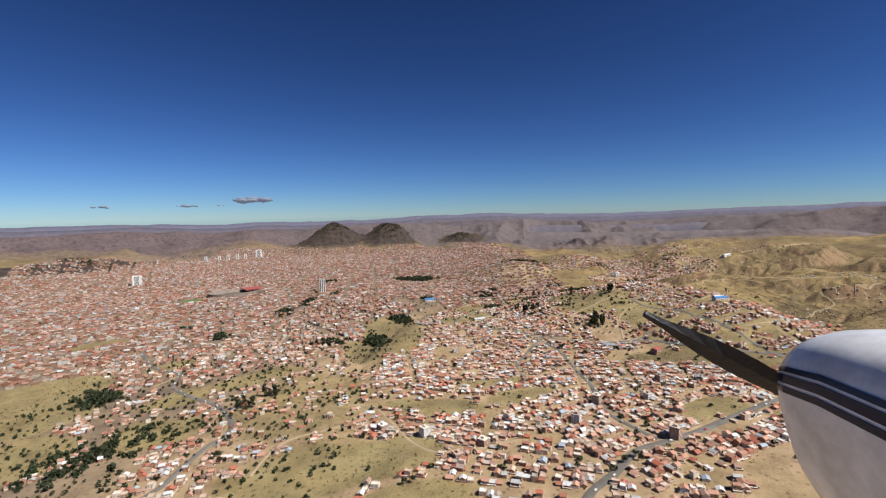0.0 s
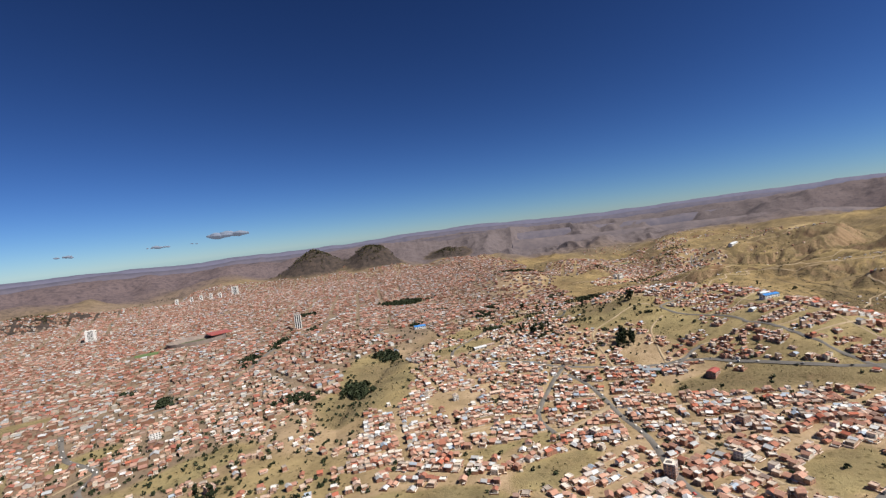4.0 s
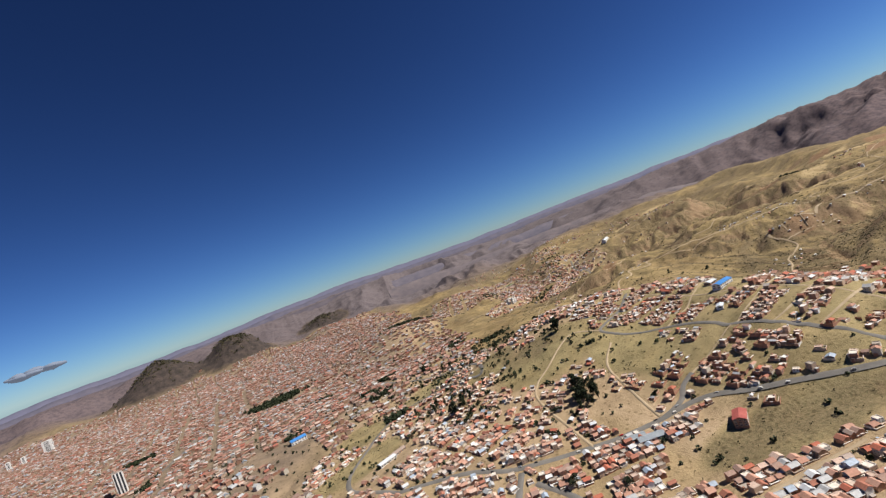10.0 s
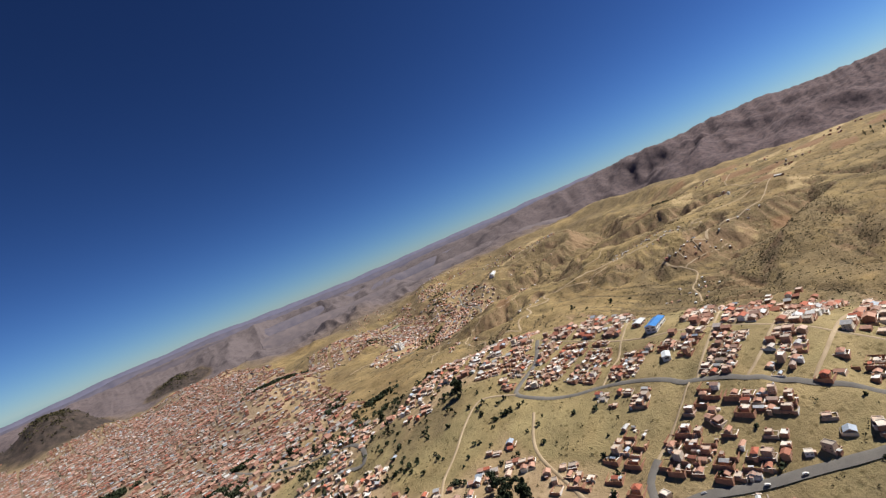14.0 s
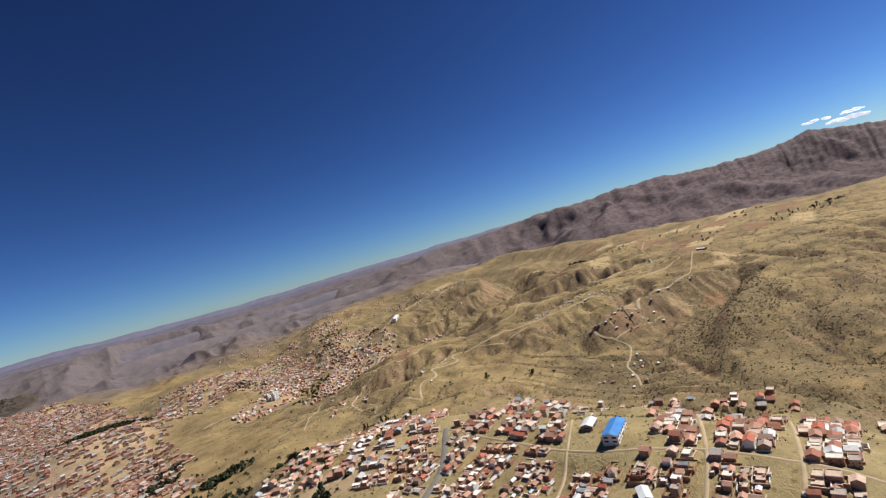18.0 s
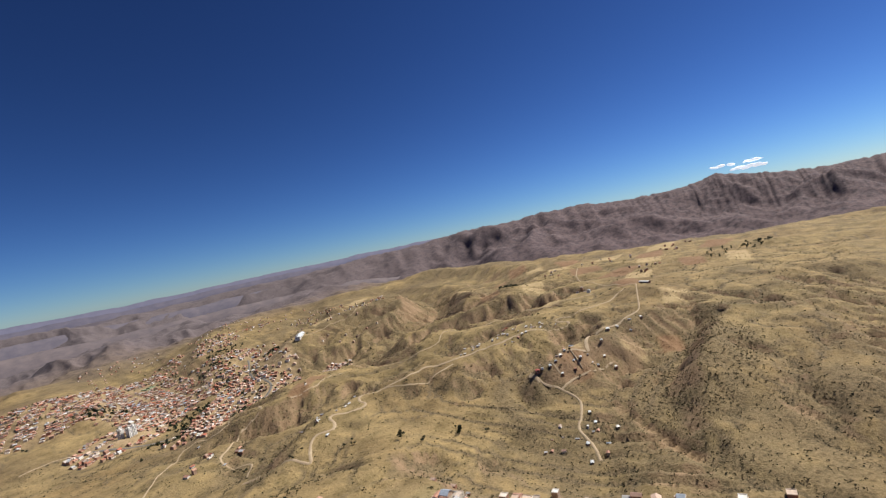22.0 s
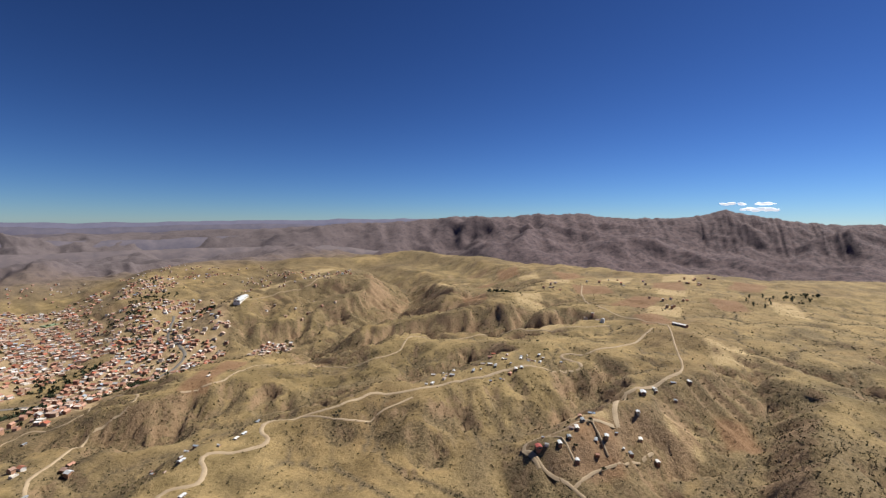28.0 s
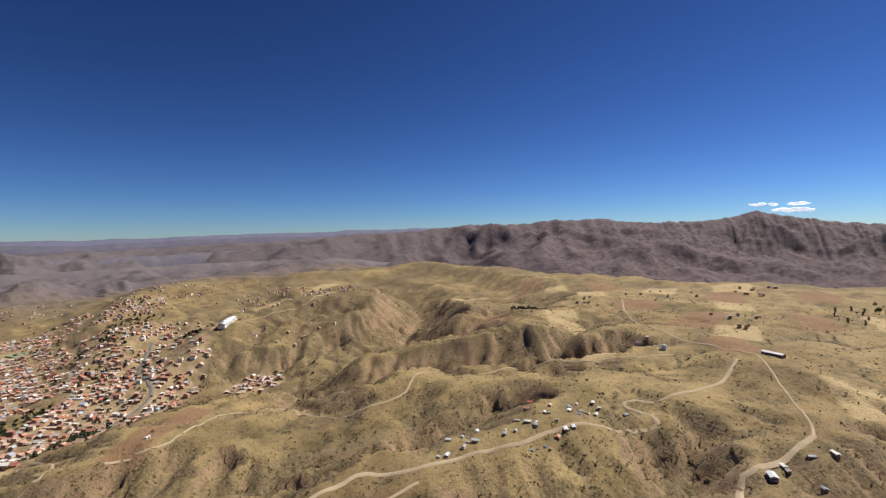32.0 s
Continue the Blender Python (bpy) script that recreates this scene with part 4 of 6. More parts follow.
def house(name, w, d, floors, label, roof="tile", group="houses of the suburb", flat=False, wing=False, hip=0.0, bare=False, panes=3, wall_mat=None, roof_mat=None, high=2.8):
    """A house at the origin, front towards -y, its foot sunk into the slope."""
    home = new(name)
    h = floors * high
    wm, rm = wall_mat or (BRICK if bare else S("wall")), roof_mat or S(roof)
    bm = bmesh.new()
    slab(bm, -w / 2, w / 2, -d / 2, d / 2, -4, h, top=flat)
    rise = 0.27 * d
    if not flat and not hip:
        gable_wall(bm, w, d, h, rise)
    if wing:
        slab(bm, -w / 2, -w / 2 + 0.45 * w, -d / 2 - 0.7 * d, -d / 2 + 0.003, -4, high, top=True)
    part("wall", bm, wm, home)
    bm = bmesh.new()
    if flat:
        t = 0.22
        slab(bm, -w / 2 + t, w / 2 - t, -d / 2 + t, d / 2 - t, h - 0.05, h + 0.06)
        for x0, x1, y0, y1 in ((-w / 2, w / 2, -d / 2, -d / 2 + t), (-w / 2, w / 2, d / 2 - t, d / 2), (-w / 2, -w / 2 + t, -d / 2 + t, d / 2 - t), (w / 2 - t, w / 2, -d / 2 + t, d / 2 - t)):
            slab(bm, x0, x1, y0, y1, h, h + 0.55)
        part("roof", bm, rm, home)
        if bare and floors > 1:
            for x in (-w / 2 + 0.3, w / 2 - 0.3):
                for y in (-d / 2 + 0.3, d / 2 - 0.3):
                    bm = bmesh.new()
                    slab(bm, x - 0.14, x + 0.14, y - 0.14, y + 0.14, h, h + 1.5)
                    part("column_stub", bm, S("slab"), home)
        bm = bmesh.new()
        slab(bm, w / 2 - 2.6, w / 2 - 0.5, d / 2 - 3.0, d / 2 - 0.5, h, h + 2.1)
        part("stair_hut", bm, wm, home)
    else:
        gable(bm, w, d, h, rise, hip=hip)
        part("roof", bm, rm, home)
    if wing:
        bm = bmesh.new()
        x0, x1, y0, y1 = -w / 2 - 0.3, -w / 2 + 0.45 * w + 0.3, -d / 2 - 0.7 * d - 0.3, -d / 2 + 0.02
        v = [bm.verts.new(p) for p in ((x0, y0, high), (x1, y0, high), (x1, y1, high + 0.7), (x0, y1, high + 0.7), (x0, y0, high + 0.12), (x1, y0, high + 0.12), (x1, y1, high + 0.82), (x0, y1, high + 0.82))]
        for f in ((3, 2, 1, 0), (4, 5, 6, 7), (0, 1, 5, 4), (1, 2, 6, 5), (2, 3, 7, 6), (3, 0, 4, 7)):
            bm.faces.new([v[i] for i in f])
        part("lean_to_roof", bm, S("metal"), home)
    door(home, w * 0.28, -d / 2, 1.1, 2.1, 0)
    for floor in range(floors):
        z = floor * high + 1.5
        for k in range(panes):
            x = -w / 2 + (k + 0.5) * w / panes
            if not (floor == 0 and abs(x - w * 0.28) < 1.4):
                window(home, x, -d / 2, z, 1.3, 1.2, 0)
        window(home, w / 2, d * 0.1, z, 1.3, 1.2, 1)
    return tagged(home, label, "house", group)


def yard_wall(w, d, label="bare brick wall round an empty yard"):
    """A walled plot with a gap for the gate."""
    plot = new("yard_wall")
    for x0, x1, y0, y1 in ((-w / 2, -w * 0.1, -d / 2, -d / 2 + 0.2), (w * 0.1, w / 2, -d / 2, -d / 2 + 0.2), (-w / 2, w / 2, d / 2 - 0.2, d / 2), (-w / 2, -w / 2 + 0.2, -d / 2 + 0.2, d / 2 - 0.2), (w / 2 - 0.2, w / 2, -d / 2 + 0.2, d / 2 - 0.2)):
        bm = bmesh.new()
        slab(bm, x0, x1, y0, y1, -3, 2.1)
        part("wall_panel", bm, BRICK, plot)
    return tagged(plot, label, "yard wall", "walled plots")


def at(x, y, turn, size=(1, 1, 1), lift=0.0):
    return Matrix.Translation((x, y, float(on_land(x, y)) + lift)) @ pose(0, 0, 0, 0, 0, turn) @ Matrix.Diagonal((*size, 1))


KINDS = [
    (house("house", 10, 8, 1, "low house with red clay tile roof", "tile", panes=2), 13),
    (house("town_house", 9, 8.5, 2, "two-storey house with weathered tile roof", "tile", panes=2), 9),
    (house("villa", 11, 9.5, 2, "two-storey villa with hipped tile roof", "tile", hip=3.4, panes=2), 7),
    (house("cottage", 11, 7, 1, "small house with corrugated metal roof", "metal", panes=2), 12),
    (house("brick_house", 10, 9, 1, "low brick house with flat concrete roof", "slab", flat=True, bare=True, panes=2), 20),
    (house("unfinished_house", 9, 10, 2, "unfinished two-storey brick house with column stubs", "slab", flat=True, bare=True, panes=2), 18),
    (house("apartment_house", 10, 11, 3, "three-storey plastered house with flat roof", "slab", flat=True, panes=2), 8),
    (house("courtyard_house", 11, 7, 1, "house with side wing and lean-to roof", "tile", wing=True), 10),
    (house("shed", 6, 4.5, 1, "small adobe shed with metal roof", "metal", panes=1, high=2.3), 8),
]
YARD = yard_wall(15, 13)
for first, _ in KINDS + [(YARD, 0)]:
    first.location = (0, 0, -400)      # the patterns are set in place further down


# ---- where houses stand ----
# middle, half length and width, turn of the streets, block, street width, share of plots built, name
DISTRICTS = [
    (468, 735, 80, 185, 6, (54, 37), 5, 1.3, "plateau"),
    (355, 718, 40, 72, 10, (40, 42), 4, 1.2, "plateau"),
    (313, 650, 16, 30, 28, (32, 30), 4, 0.9, "plateau"),
    (276, 735, 32, 38, 20, (32, 38), 4, 0.9, "plateau"),
    (395, 1005, 46, 80, 35, (44, 30), 4, 1.1, "plateau"),
    (572, 800, 34, 95, 10, (40, 34), 5, 0.5, "plateau"),
    (385, 905, 46, 48, 30, (40, 34), 4, 1.2, "plateau"),
    (190, 640, 130, 120, -14, (60, 40), 4, 1.35, "suburb"),
    (20, 640, 120, 80, 8, (56, 34), 4, 1.35, "suburb"),
    (250, 470, 170, 110, 24, (60, 40), 5, 1.1, "suburb"),
    (60, 440, 130, 110, -20, (60, 40), 5, 1.0, "suburb"),
    (-150, 430, 130, 110, 15, (60, 40), 5, 0.55, "suburb"),
    (60, 330, 120, 44, -14, (54, 34), 5, 0.7, "suburb"),
    (60, 770, 120, 70, 15, (50, 34), 4, 1.3, "suburb"),
    (215, 830, 90, 110, 40, (46, 30), 5, 0.6, "suburb"),
    (250, 1060, 110, 110, 55, (46, 30), 5, 0.6, "slope"),
    (-330, 640, 170, 200, 30, (62, 44), 6, 0.42, "slope"),
    (90, 980, 110, 110, 25, (50, 34), 5, 0.55, "slope"),
    (160, 1300, 190, 220, 10, (66, 48), 7, 0.62, "town"),
    (-230, 1010, 210, 230, 35, (70, 48), 7, 0.86, "town"),
    (-800, 1000, 420, 520, 22, (80, 56), 7, 0.92, "town"),
    (-500, 1750, 620, 560, 8, (86, 60), 7, 0.93, "town"),
    (150, 2000, 300, 560, -6, (80, 56), 7, 0.82, "town"),
    (-1300, 1900, 420, 800, 30, (86, 60), 7, 0.90, "town"),
    (-500, 2750, 900, 560, 12, (90, 62), 7, 0.90, "town"),
    (620, 1730, 150, 70, 25, (50, 36), 5, 0.8, "valley"),
    (790, 1620, 250, 110, 40, (50, 34), 5, 0.75, "valley"),
    (765, 2060, 150, 330, -10, (56, 36), 5, 0.75, "valley"),
    (975, 1550, 50, 38, 30, (34, 26), 5, 0.95, "valley"),
    (590, 2120, 130, 220, -20, (50, 36), 6, 0.75, "valley"),
    (930, 1900, 190, 170, 40, (44, 30), 7, 0.55, "valley"),
    (1010, 2260, 170, 130, 20, (44, 30), 7, 0.5, "valley"),
]
HAMLETS = [(810, 934, 24, 24, 9), (780, 955, 10, 12, 3), (900, 1064, 36, 24, 20), (950, 1044, 16, 12, 9), (845, 1098, 22, 14, 8), (978, 1556, 30, 22, 40), (690, 885, 26, 30, 16), (930, 902, 18, 9, 5), (630, 1180, 34, 20, 8), (560, 1300, 50, 30, 12), (1080, 1780, 30, 20, 4),
           (1240, 1760, 110, 40, 16), (1330, 1900, 90, 70, 18), (1130, 1660, 60, 70, 10), (1420, 1180, 60, 40, 7), (1560, 1100, 70, 60, 8), (1330, 960, 50, 40, 8), (1660, 960, 90, 40, 12), (1320, 2200, 140, 120, 18), (530, 880, 26, 60, 14), (556, 760, 16, 60, 8), (1180, 1050, 40, 30, 5),
           (1250, 2300, 90, 60, 26), (1350, 2080, 80, 70, 26), (1400, 1830, 60, 50, 22), (1015, 1983, 50, 50, 16), (930, 2560, 130, 100, 40), (1290, 1990, 110, 20, 22), (1180, 2420, 120, 60, 24)]
CLEAR = [(463, 790, 20), (495, 812, 24), (258, 868, 5), (256, 780, 20), (329, 935, 10), (-630, 1410, 85), (-715, 1290, 40), (-373, 1437, 16), (-105, 1779, 75), (340, 1985, 60), (-39, 1221, 22), (72, 909, 26), (24, 803, 8), (1060, 1780, 38),
         (618, 1708, 24), (257, 730, 22), (294, 655, 17), (400, 745, 12), (10, 690, 26), (452, 800, 12), (-1097, 1680, 22), (840, 2180, 30), (-350, 720, 12)]
plots, taken = [], {}
pick = random.Random(11)


def free_plots(cx, cy, hu, hv, turn, block, street, share, name):
    c, s = math.cos(radians(turn)), math.sin(radians(turn))
    lu, lv = {"town": (8.2, 9.0), "valley": (7.6, 8.4), "plateau": (6.2, 7.2)}.get(name, (5.3, 6.3))
    us, vs = [], []
    for b in np.arange(-hu, hu, block[0]):
        us += list(np.arange(b + street / 2 + lu / 2, b + block[0] - street / 2 - lu / 2 + 1, lu))
    for b in np.arange(-hv, hv, block[1]):
        vs += list(np.arange(b + street / 2 + lv / 2, b + block[1] - street / 2 - lv / 2 + 1, lv))
    gu, gv = [a.ravel() for a in np.meshgrid(us, vs, indexing="ij")]
    rs = np.random.RandomState(int(abs(cx * 7 + cy)) % 9999)
    gu, gv = gu + rs.uniform(-1, 1, gu.shape) + 7 * fbm(gv / 160, gu / 160, 2, 5), gv + rs.uniform(-1, 1, gv.shape) + 7 * fbm(gu / 160, gv / 160, 2, 6)
    x, y = cx + gu * c - gv * s, cy + gu * s + gv * c
    z = on_land(x, y)
    slope = np.hypot(on_land(x + 5, y) - z, on_land(x, y + 5) - z) / 5
    chance = share * (0.8 + 0.8 * fbm(x / 45, y / 45, 2, 81)) * (1 - open_land(x, y)) * smooth(0.48, 0.3, slope)
    if name not in ("valley", "plateau"):
        chance = chance * town_amount(x, y) ** 0.5
    if name == "valley":
        chance = chance * smooth(0.1, 0.5, town_amount(x, y))
    ok = rs.uniform(0, 1, x.shape) < chance
    for px, py, r in CLEAR:
        ok &= np.hypot(x - px, y - py) > r + 5
    for lines in (PAVED, DIRT):
        for width, line in lines:
            box = np.array(line)
            near = ok & (x > box[:, 0].min() - 20) & (x < box[:, 0].max() + 20) & (y > box[:, 1].min() - 20) & (y < box[:, 1].max() + 20)
            if near.any():
                ok[near] &= off_line(x[near], y[near], line) > width / 2 + 2.9
    for depth, half, line in RAVINES[:2]:
        ok &= off_line(x, y, line) > half * 0.7
    for a, b in zip(x[ok], y[ok]):
        key = (int(a // 4.4), int(b // 4.4))
        mine = (cx, cy)
        if key in taken or any(taken.get((key[0] + i, key[1] + j), mine) != mine for i in (-1, 0, 1) for j in (-1, 0, 1)):
            continue
        taken[key] = mine
        plots.append((a, b, turn + pick.choice((0, 0, 90, 90, 180, 270)) + pick.uniform(-5, 5), name))


for district in DISTRICTS:
    free_plots(*district)
for hx, hy, hu, hv, count in HAMLETS:
    for k in range(count):
        a, b = hx + pick.uniform(-hu, hu), hy + pick.uniform(-hv, hv)
        key = (int(a // 4.4), int(b // 4.4))
        if key not in taken and all(off_line(np.array([a]), np.array([b]), line)[0] > width / 2 + 4 for width, line in DIRT):
            taken[key] = (hx, hy)
            plots.append((a, b, pick.choice((15, 105)) + pick.uniform(-12, 12), "hamlet"))

# the houses that are flown over at close range are things of their own; the rest of the town is joined
NEAR = lambda p: p[3] == "plateau" and p[0] < 440 and p[1] < 940 or p[3] == "hamlet" and p[0] < 960 and p[1] < 1260 or p[3] == "suburb" and 100 < p[0] < 330 and 400 < p[1] < 640 and int(p[0]) % 9 == 0
close = [p for p in plots if NEAR(p)]
rest = [p for p in plots if not NEAR(p)]
weights = [w for _, w in KINDS]
for k, (x, y, turn, name) in enumerate(close):
    if name == "hamlet":
        proto = pick.choice((KINDS[3][0], KINDS[8][0], KINDS[8][0], KINDS[0][0]))
        size = pick.uniform(0.27, 0.4)
        size = (size * pick.uniform(0.9, 1.2), size, size * 1.05)
    elif pick.random() < (0.10 if name == "plateau" else 0.05):
        copy_thing(YARD, at(x, y, turn, (pick.uniform(0.5, 0.7), pick.uniform(0.5, 0.7), 0.7)))
        continue
    else:
        proto = pick.choices([p for p, _ in KINDS], weights)[0]
        size = (pick.uniform(0.36, 0.56), pick.uniform(0.36, 0.56), pick.uniform(0.38, 0.50))
    copy_thing(proto, at(x, y, turn, size, 0.3))
    if name == "plateau" and pick.random() < 0.2:
        copy_thing(YARD, at(x, y, turn, (pick.uniform(0.66, 0.8), pick.uniform(0.7, 0.85), 0.7)))


def joined_houses(name, places, label, tile="tile", whole=True):
    """Many far houses in one mesh: walls, then roofs by their kind."""
    verts, faces, mats = [], [], []
    rs = random.Random(len(places))
    zs = on_land(np.array([p[0] for p in places]), np.array([p[1] for p in places]))
    for (x, y, turn, where), z in zip(places, zs):
        small = {"hamlet": 0.6, "valley": 0.8, "slope": 0.64, "suburb": 0.64, "plateau": 0.74}.get(where, 1.0)
        w, d = rs.uniform(5.6, 9.2) * small, rs.uniform(5.4, 8.6) * small
        h = rs.choice((2.0, 2.1, 2.3, 3.6, 3.9, 4.2, 5.9)) * {"hamlet": 0.8, "valley": 0.85, "slope": 0.72, "suburb": 0.72, "plateau": 0.8}.get(where, 1.0)
        kind = rs.choices((0, 1, 2), (0.62, 0.13, 0.25) if where == "town" else (0.50, 0.17, 0.33))[0]
        c, s = math.cos(radians(turn)), math.sin(radians(turn))

        def put(points, quads, mat):
            k = len(verts)
            verts.extend((x + a * c - b * s, y + a * s + b * c, z + e) for a, b, e in points)
            faces.extend(tuple(k + i for i in q) for q in quads)
            mats.extend([mat] * len(quads))

        rise = 0.0 if kind == 2 else 0.25 * d
        a, b = w / 2, d / 2
        if whole:
            put([(-a, -b, -3), (a, -b, -3), (a, b, -3), (-a, b, -3), (-a, -b, h), (a, -b, h), (a, b, h), (-a, b, h), (-a, 0, h + rise), (a, 0, h + rise)],
                [(0, 1, 5, 4), (2, 3, 7, 6), (1, 2, 6, 5), (3, 0, 4, 7)] + ([(5, 6, 9, 9), (7, 4, 8, 8)] if kind != 2 else []), 0)
        if whole and where in ("slope", "suburb", "plateau"):
            for e in np.arange(0.85, h - 0.4, 1.5):
                for u in (-0.28, 0.22):
                    for v in (-b - 0.03, b + 0.03):
                        put([(u * w - 0.35, v, e - 0.3), (u * w + 0.35, v, e - 0.3), (u * w + 0.35, v, e + 0.3), (u * w - 0.35, v, e + 0.3)], [(0, 1, 2, 3)], 4)
        if where in ("slope", "suburb", "valley", "plateau"):
            def box(p0, p1, q0, q1, top, mat):
                put([(p0, q0, -3), (p1, q0, -3), (p1, q1, -3), (p0, q1, -3), (p0, q0, top), (p1, q0, top), (p1, q1, top), (p0, q1, top)], [(0, 1, 5, 4), (1, 2, 6, 5), (2, 3, 7, 6), (3, 0, 4, 7)], 0)
                put([(p0 - 0.12, q0 - 0.12, top + 0.02), (p1 + 0.12, q0 - 0.12, top + 0.02), (p1 + 0.12, q1 + 0.12, top + 0.3), (p0 - 0.12, q1 + 0.12, top + 0.3)], [(0, 1, 2, 3)], mat)

            if rs.random() < 0.65:         # an annex beside the house
                m = rs.uniform(0.9, 2.2)
                n = rs.uniform(1.5, 2.6)
                q = rs.uniform(-b, b - n)
                box(*((a + 0.02, a + m) if rs.random() < 0.5 else (-a - m, -a - 0.02)), q, q + n, rs.uniform(1.1, 1.5), rs.choice((1, 2, 3, 3)))
            if rs.random() < 0.5:          # and walls round its yard
                q0, q1, top = -b - rs.uniform(1.0, 2.6), b + rs.uniform(0.2, 1.2), 0.95
                for p0, p1, r0, r1 in ((-a - 0.5, a + 0.5, q0, q0 + 0.2), (-a - 0.5, -a - 0.3, q0 + 0.2, q1), (a + 0.3, a + 0.5, q0 + 0.2, q1)):
                    box(p0, p1, r0, r1, top, 3)
        if not whole:
            continue
        if kind == 2:
            put([(-a, -b, h), (a, -b, h), (a, b, h), (-a, b, h), (-a, -b, h + 0.5), (a, -b, h + 0.5), (a, b, h + 0.5), (-a, b, h + 0.5), (-a + 0.3, -b + 0.3, h + 0.5), (a - 0.3, -b + 0.3, h + 0.5), (a - 0.3, b - 0.3, h + 0.5), (-a + 0.3, b - 0.3, h + 0.5), (-a + 0.3, -b + 0.3, h + 0.1), (a - 0.3, -b + 0.3, h + 0.1), (a - 0.3, b - 0.3, h + 0.1), (-a + 0.3, b - 0.3, h + 0.1)],
                [(0, 1, 5, 4), (1, 2, 6, 5), (2, 3, 7, 6), (3, 0, 4, 7), (4, 5, 9, 8), (5, 6, 10, 9), (6, 7, 11, 10), (7, 4, 8, 11), (8, 9, 13, 12), (9, 10, 14, 13), (10, 11, 15, 14), (11, 8, 12, 15), (12, 13, 14, 15)], 3)
        else:
            a, b, e = a + 0.4, b + 0.4, h - 0.2
            put([(-a, -b, e), (a, -b, e), (a, 0, h + rise), (-a, 0, h + rise), (a, b, e), (-a, b, e), (-a, -b, e + 0.2), (a, -b, e + 0.2), (a, 0, h + rise + 0.2), (-a, 0, h + rise + 0.2), (a, b, e + 0.2), (-a, b, e + 0.2)],
                [(6, 7, 8, 9), (10, 11, 9, 8), (0, 1, 7, 6), (4, 5, 11, 10), (1, 2, 8, 7), (2, 4, 10, 8), (5, 3, 9, 11), (3, 0, 6, 9)], 1 + kind)
    me = bpy.data.meshes.new(name)
    me.from_pydata(verts, [], [tuple(dict.fromkeys(f)) for f in faces])
    old_town = "old_" if tile == "old_tile" else ""
    for m in (old_town + "wall", tile, old_town + "metal", old_town + "slab"):
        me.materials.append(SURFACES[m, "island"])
    me.materials.append(GLASS)
    me.polygons.foreach_set("material_index", np.array(mats, np.int32))
    me.update()
    return tagged(new(name, me), label, "houses", kind="stuff")


joined_houses("sheds_and_yard_walls", [p for p in close if p[3] != "hamlet"], "brick sheds and low yard walls between houses", whole=False)
BANDS = [("town", lambda p: p[3] == "town" and p[1] < 1400, "crowded houses of the inner town with tile roofs"), ("town", lambda p: p[3] == "town" and p[1] >= 1400, "distant crowded roofs of the old town"),
         ("slope", lambda p: p[3] in ("slope", "suburb", "plateau"), "scattered houses on the dry slopes below the town"), ("valley", lambda p: p[3] == "valley", "houses of the valley suburb among trees"), ("hamlet", lambda p: p[3] == "hamlet", "far huts on the dry high fields")]
for key, test, label in BANDS:
    group = [p for p in rest if test(p)]
    if group:
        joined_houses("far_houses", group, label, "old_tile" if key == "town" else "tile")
for first, _ in KINDS + [(YARD, 0)]:
    for ob in (*first.children_recursive, first):
        bpy.data.objects.remove(ob)


# ---- buildings that stand out ----
def block(name, x, y, turn, w, d, floors, label, wall, roof, high=2.0, columns=4, stripe=None, bands=False, pitched=False):
    """A larger building with a row of windows on every floor."""
    b = new(name)
    h = floors * high
    bm = bmesh.new()
    slab(bm, -w / 2, w / 2, -d / 2, d / 2, -5, h, top=not pitched)
    if pitched:
        gable_wall(bm, w, d, h, 0.16 * d)
    part("wall", bm, wall, b)
    bm = bmesh.new()
    if pitched:
        gable(bm, w, d, h, 0.16 * d, over=0.35, thick=0.12)
    else:
        t = 0.2
        for x0, x1, y0, y1 in ((-w / 2, w / 2, -d / 2, -d / 2 + t), (-w / 2, w / 2, d / 2 - t, d / 2), (-w / 2, -w / 2 + t, -d / 2 + t, d / 2 - t), (w / 2 - t, w / 2, -d / 2 + t, d / 2 - t)):
            slab(bm, x0, x1, y0, y1, h, h + 0.5)
        slab(bm, -w / 2 + t, w / 2 - t, -d / 2 + t, d / 2 - t, h - 0.05, h + 0.08)
        slab(bm, -w * 0.15, w * 0.2, -d * 0.2, d * 0.2, h, h + 1.8)
    part("roof", bm, roof, b)
    if stripe:
        for k in range(3):
            bm = bmesh.new()
            slab(bm, -w * 0.42 + k * w * 0.31, -w * 0.42 + k * w * 0.31 + w * 0.17, -d / 2 - 0.25, d / 2 + 0.25, 1, h - 0.5)
            part("dark_stripe", bm, stripe, b, "dark glazed strip up the facade")
    else:
        for floor in range(floors):
            for face, length, off in ((0, w, d / 2), (2, w, d / 2), (1, d, w / 2), (3, d, w / 2)):
                n = max(1, int(columns * length / max(w, d)))
                for k in range(n):
                    u = -length / 2 + (k + 0.5) * length / n
                    px, py = {0: (u, -off), 2: (-u, off), 1: (off, u), 3: (-off, -u)}[face]
                    window(b, px, py, floor * high + high * 0.55, length / n * 0.55, high * 0.5, face)
    door(b, 0, -d / 2, 1.2, 1.6, 0)
    b.matrix_basis = at(x, y, turn)
    return tagged(b, label, "building")


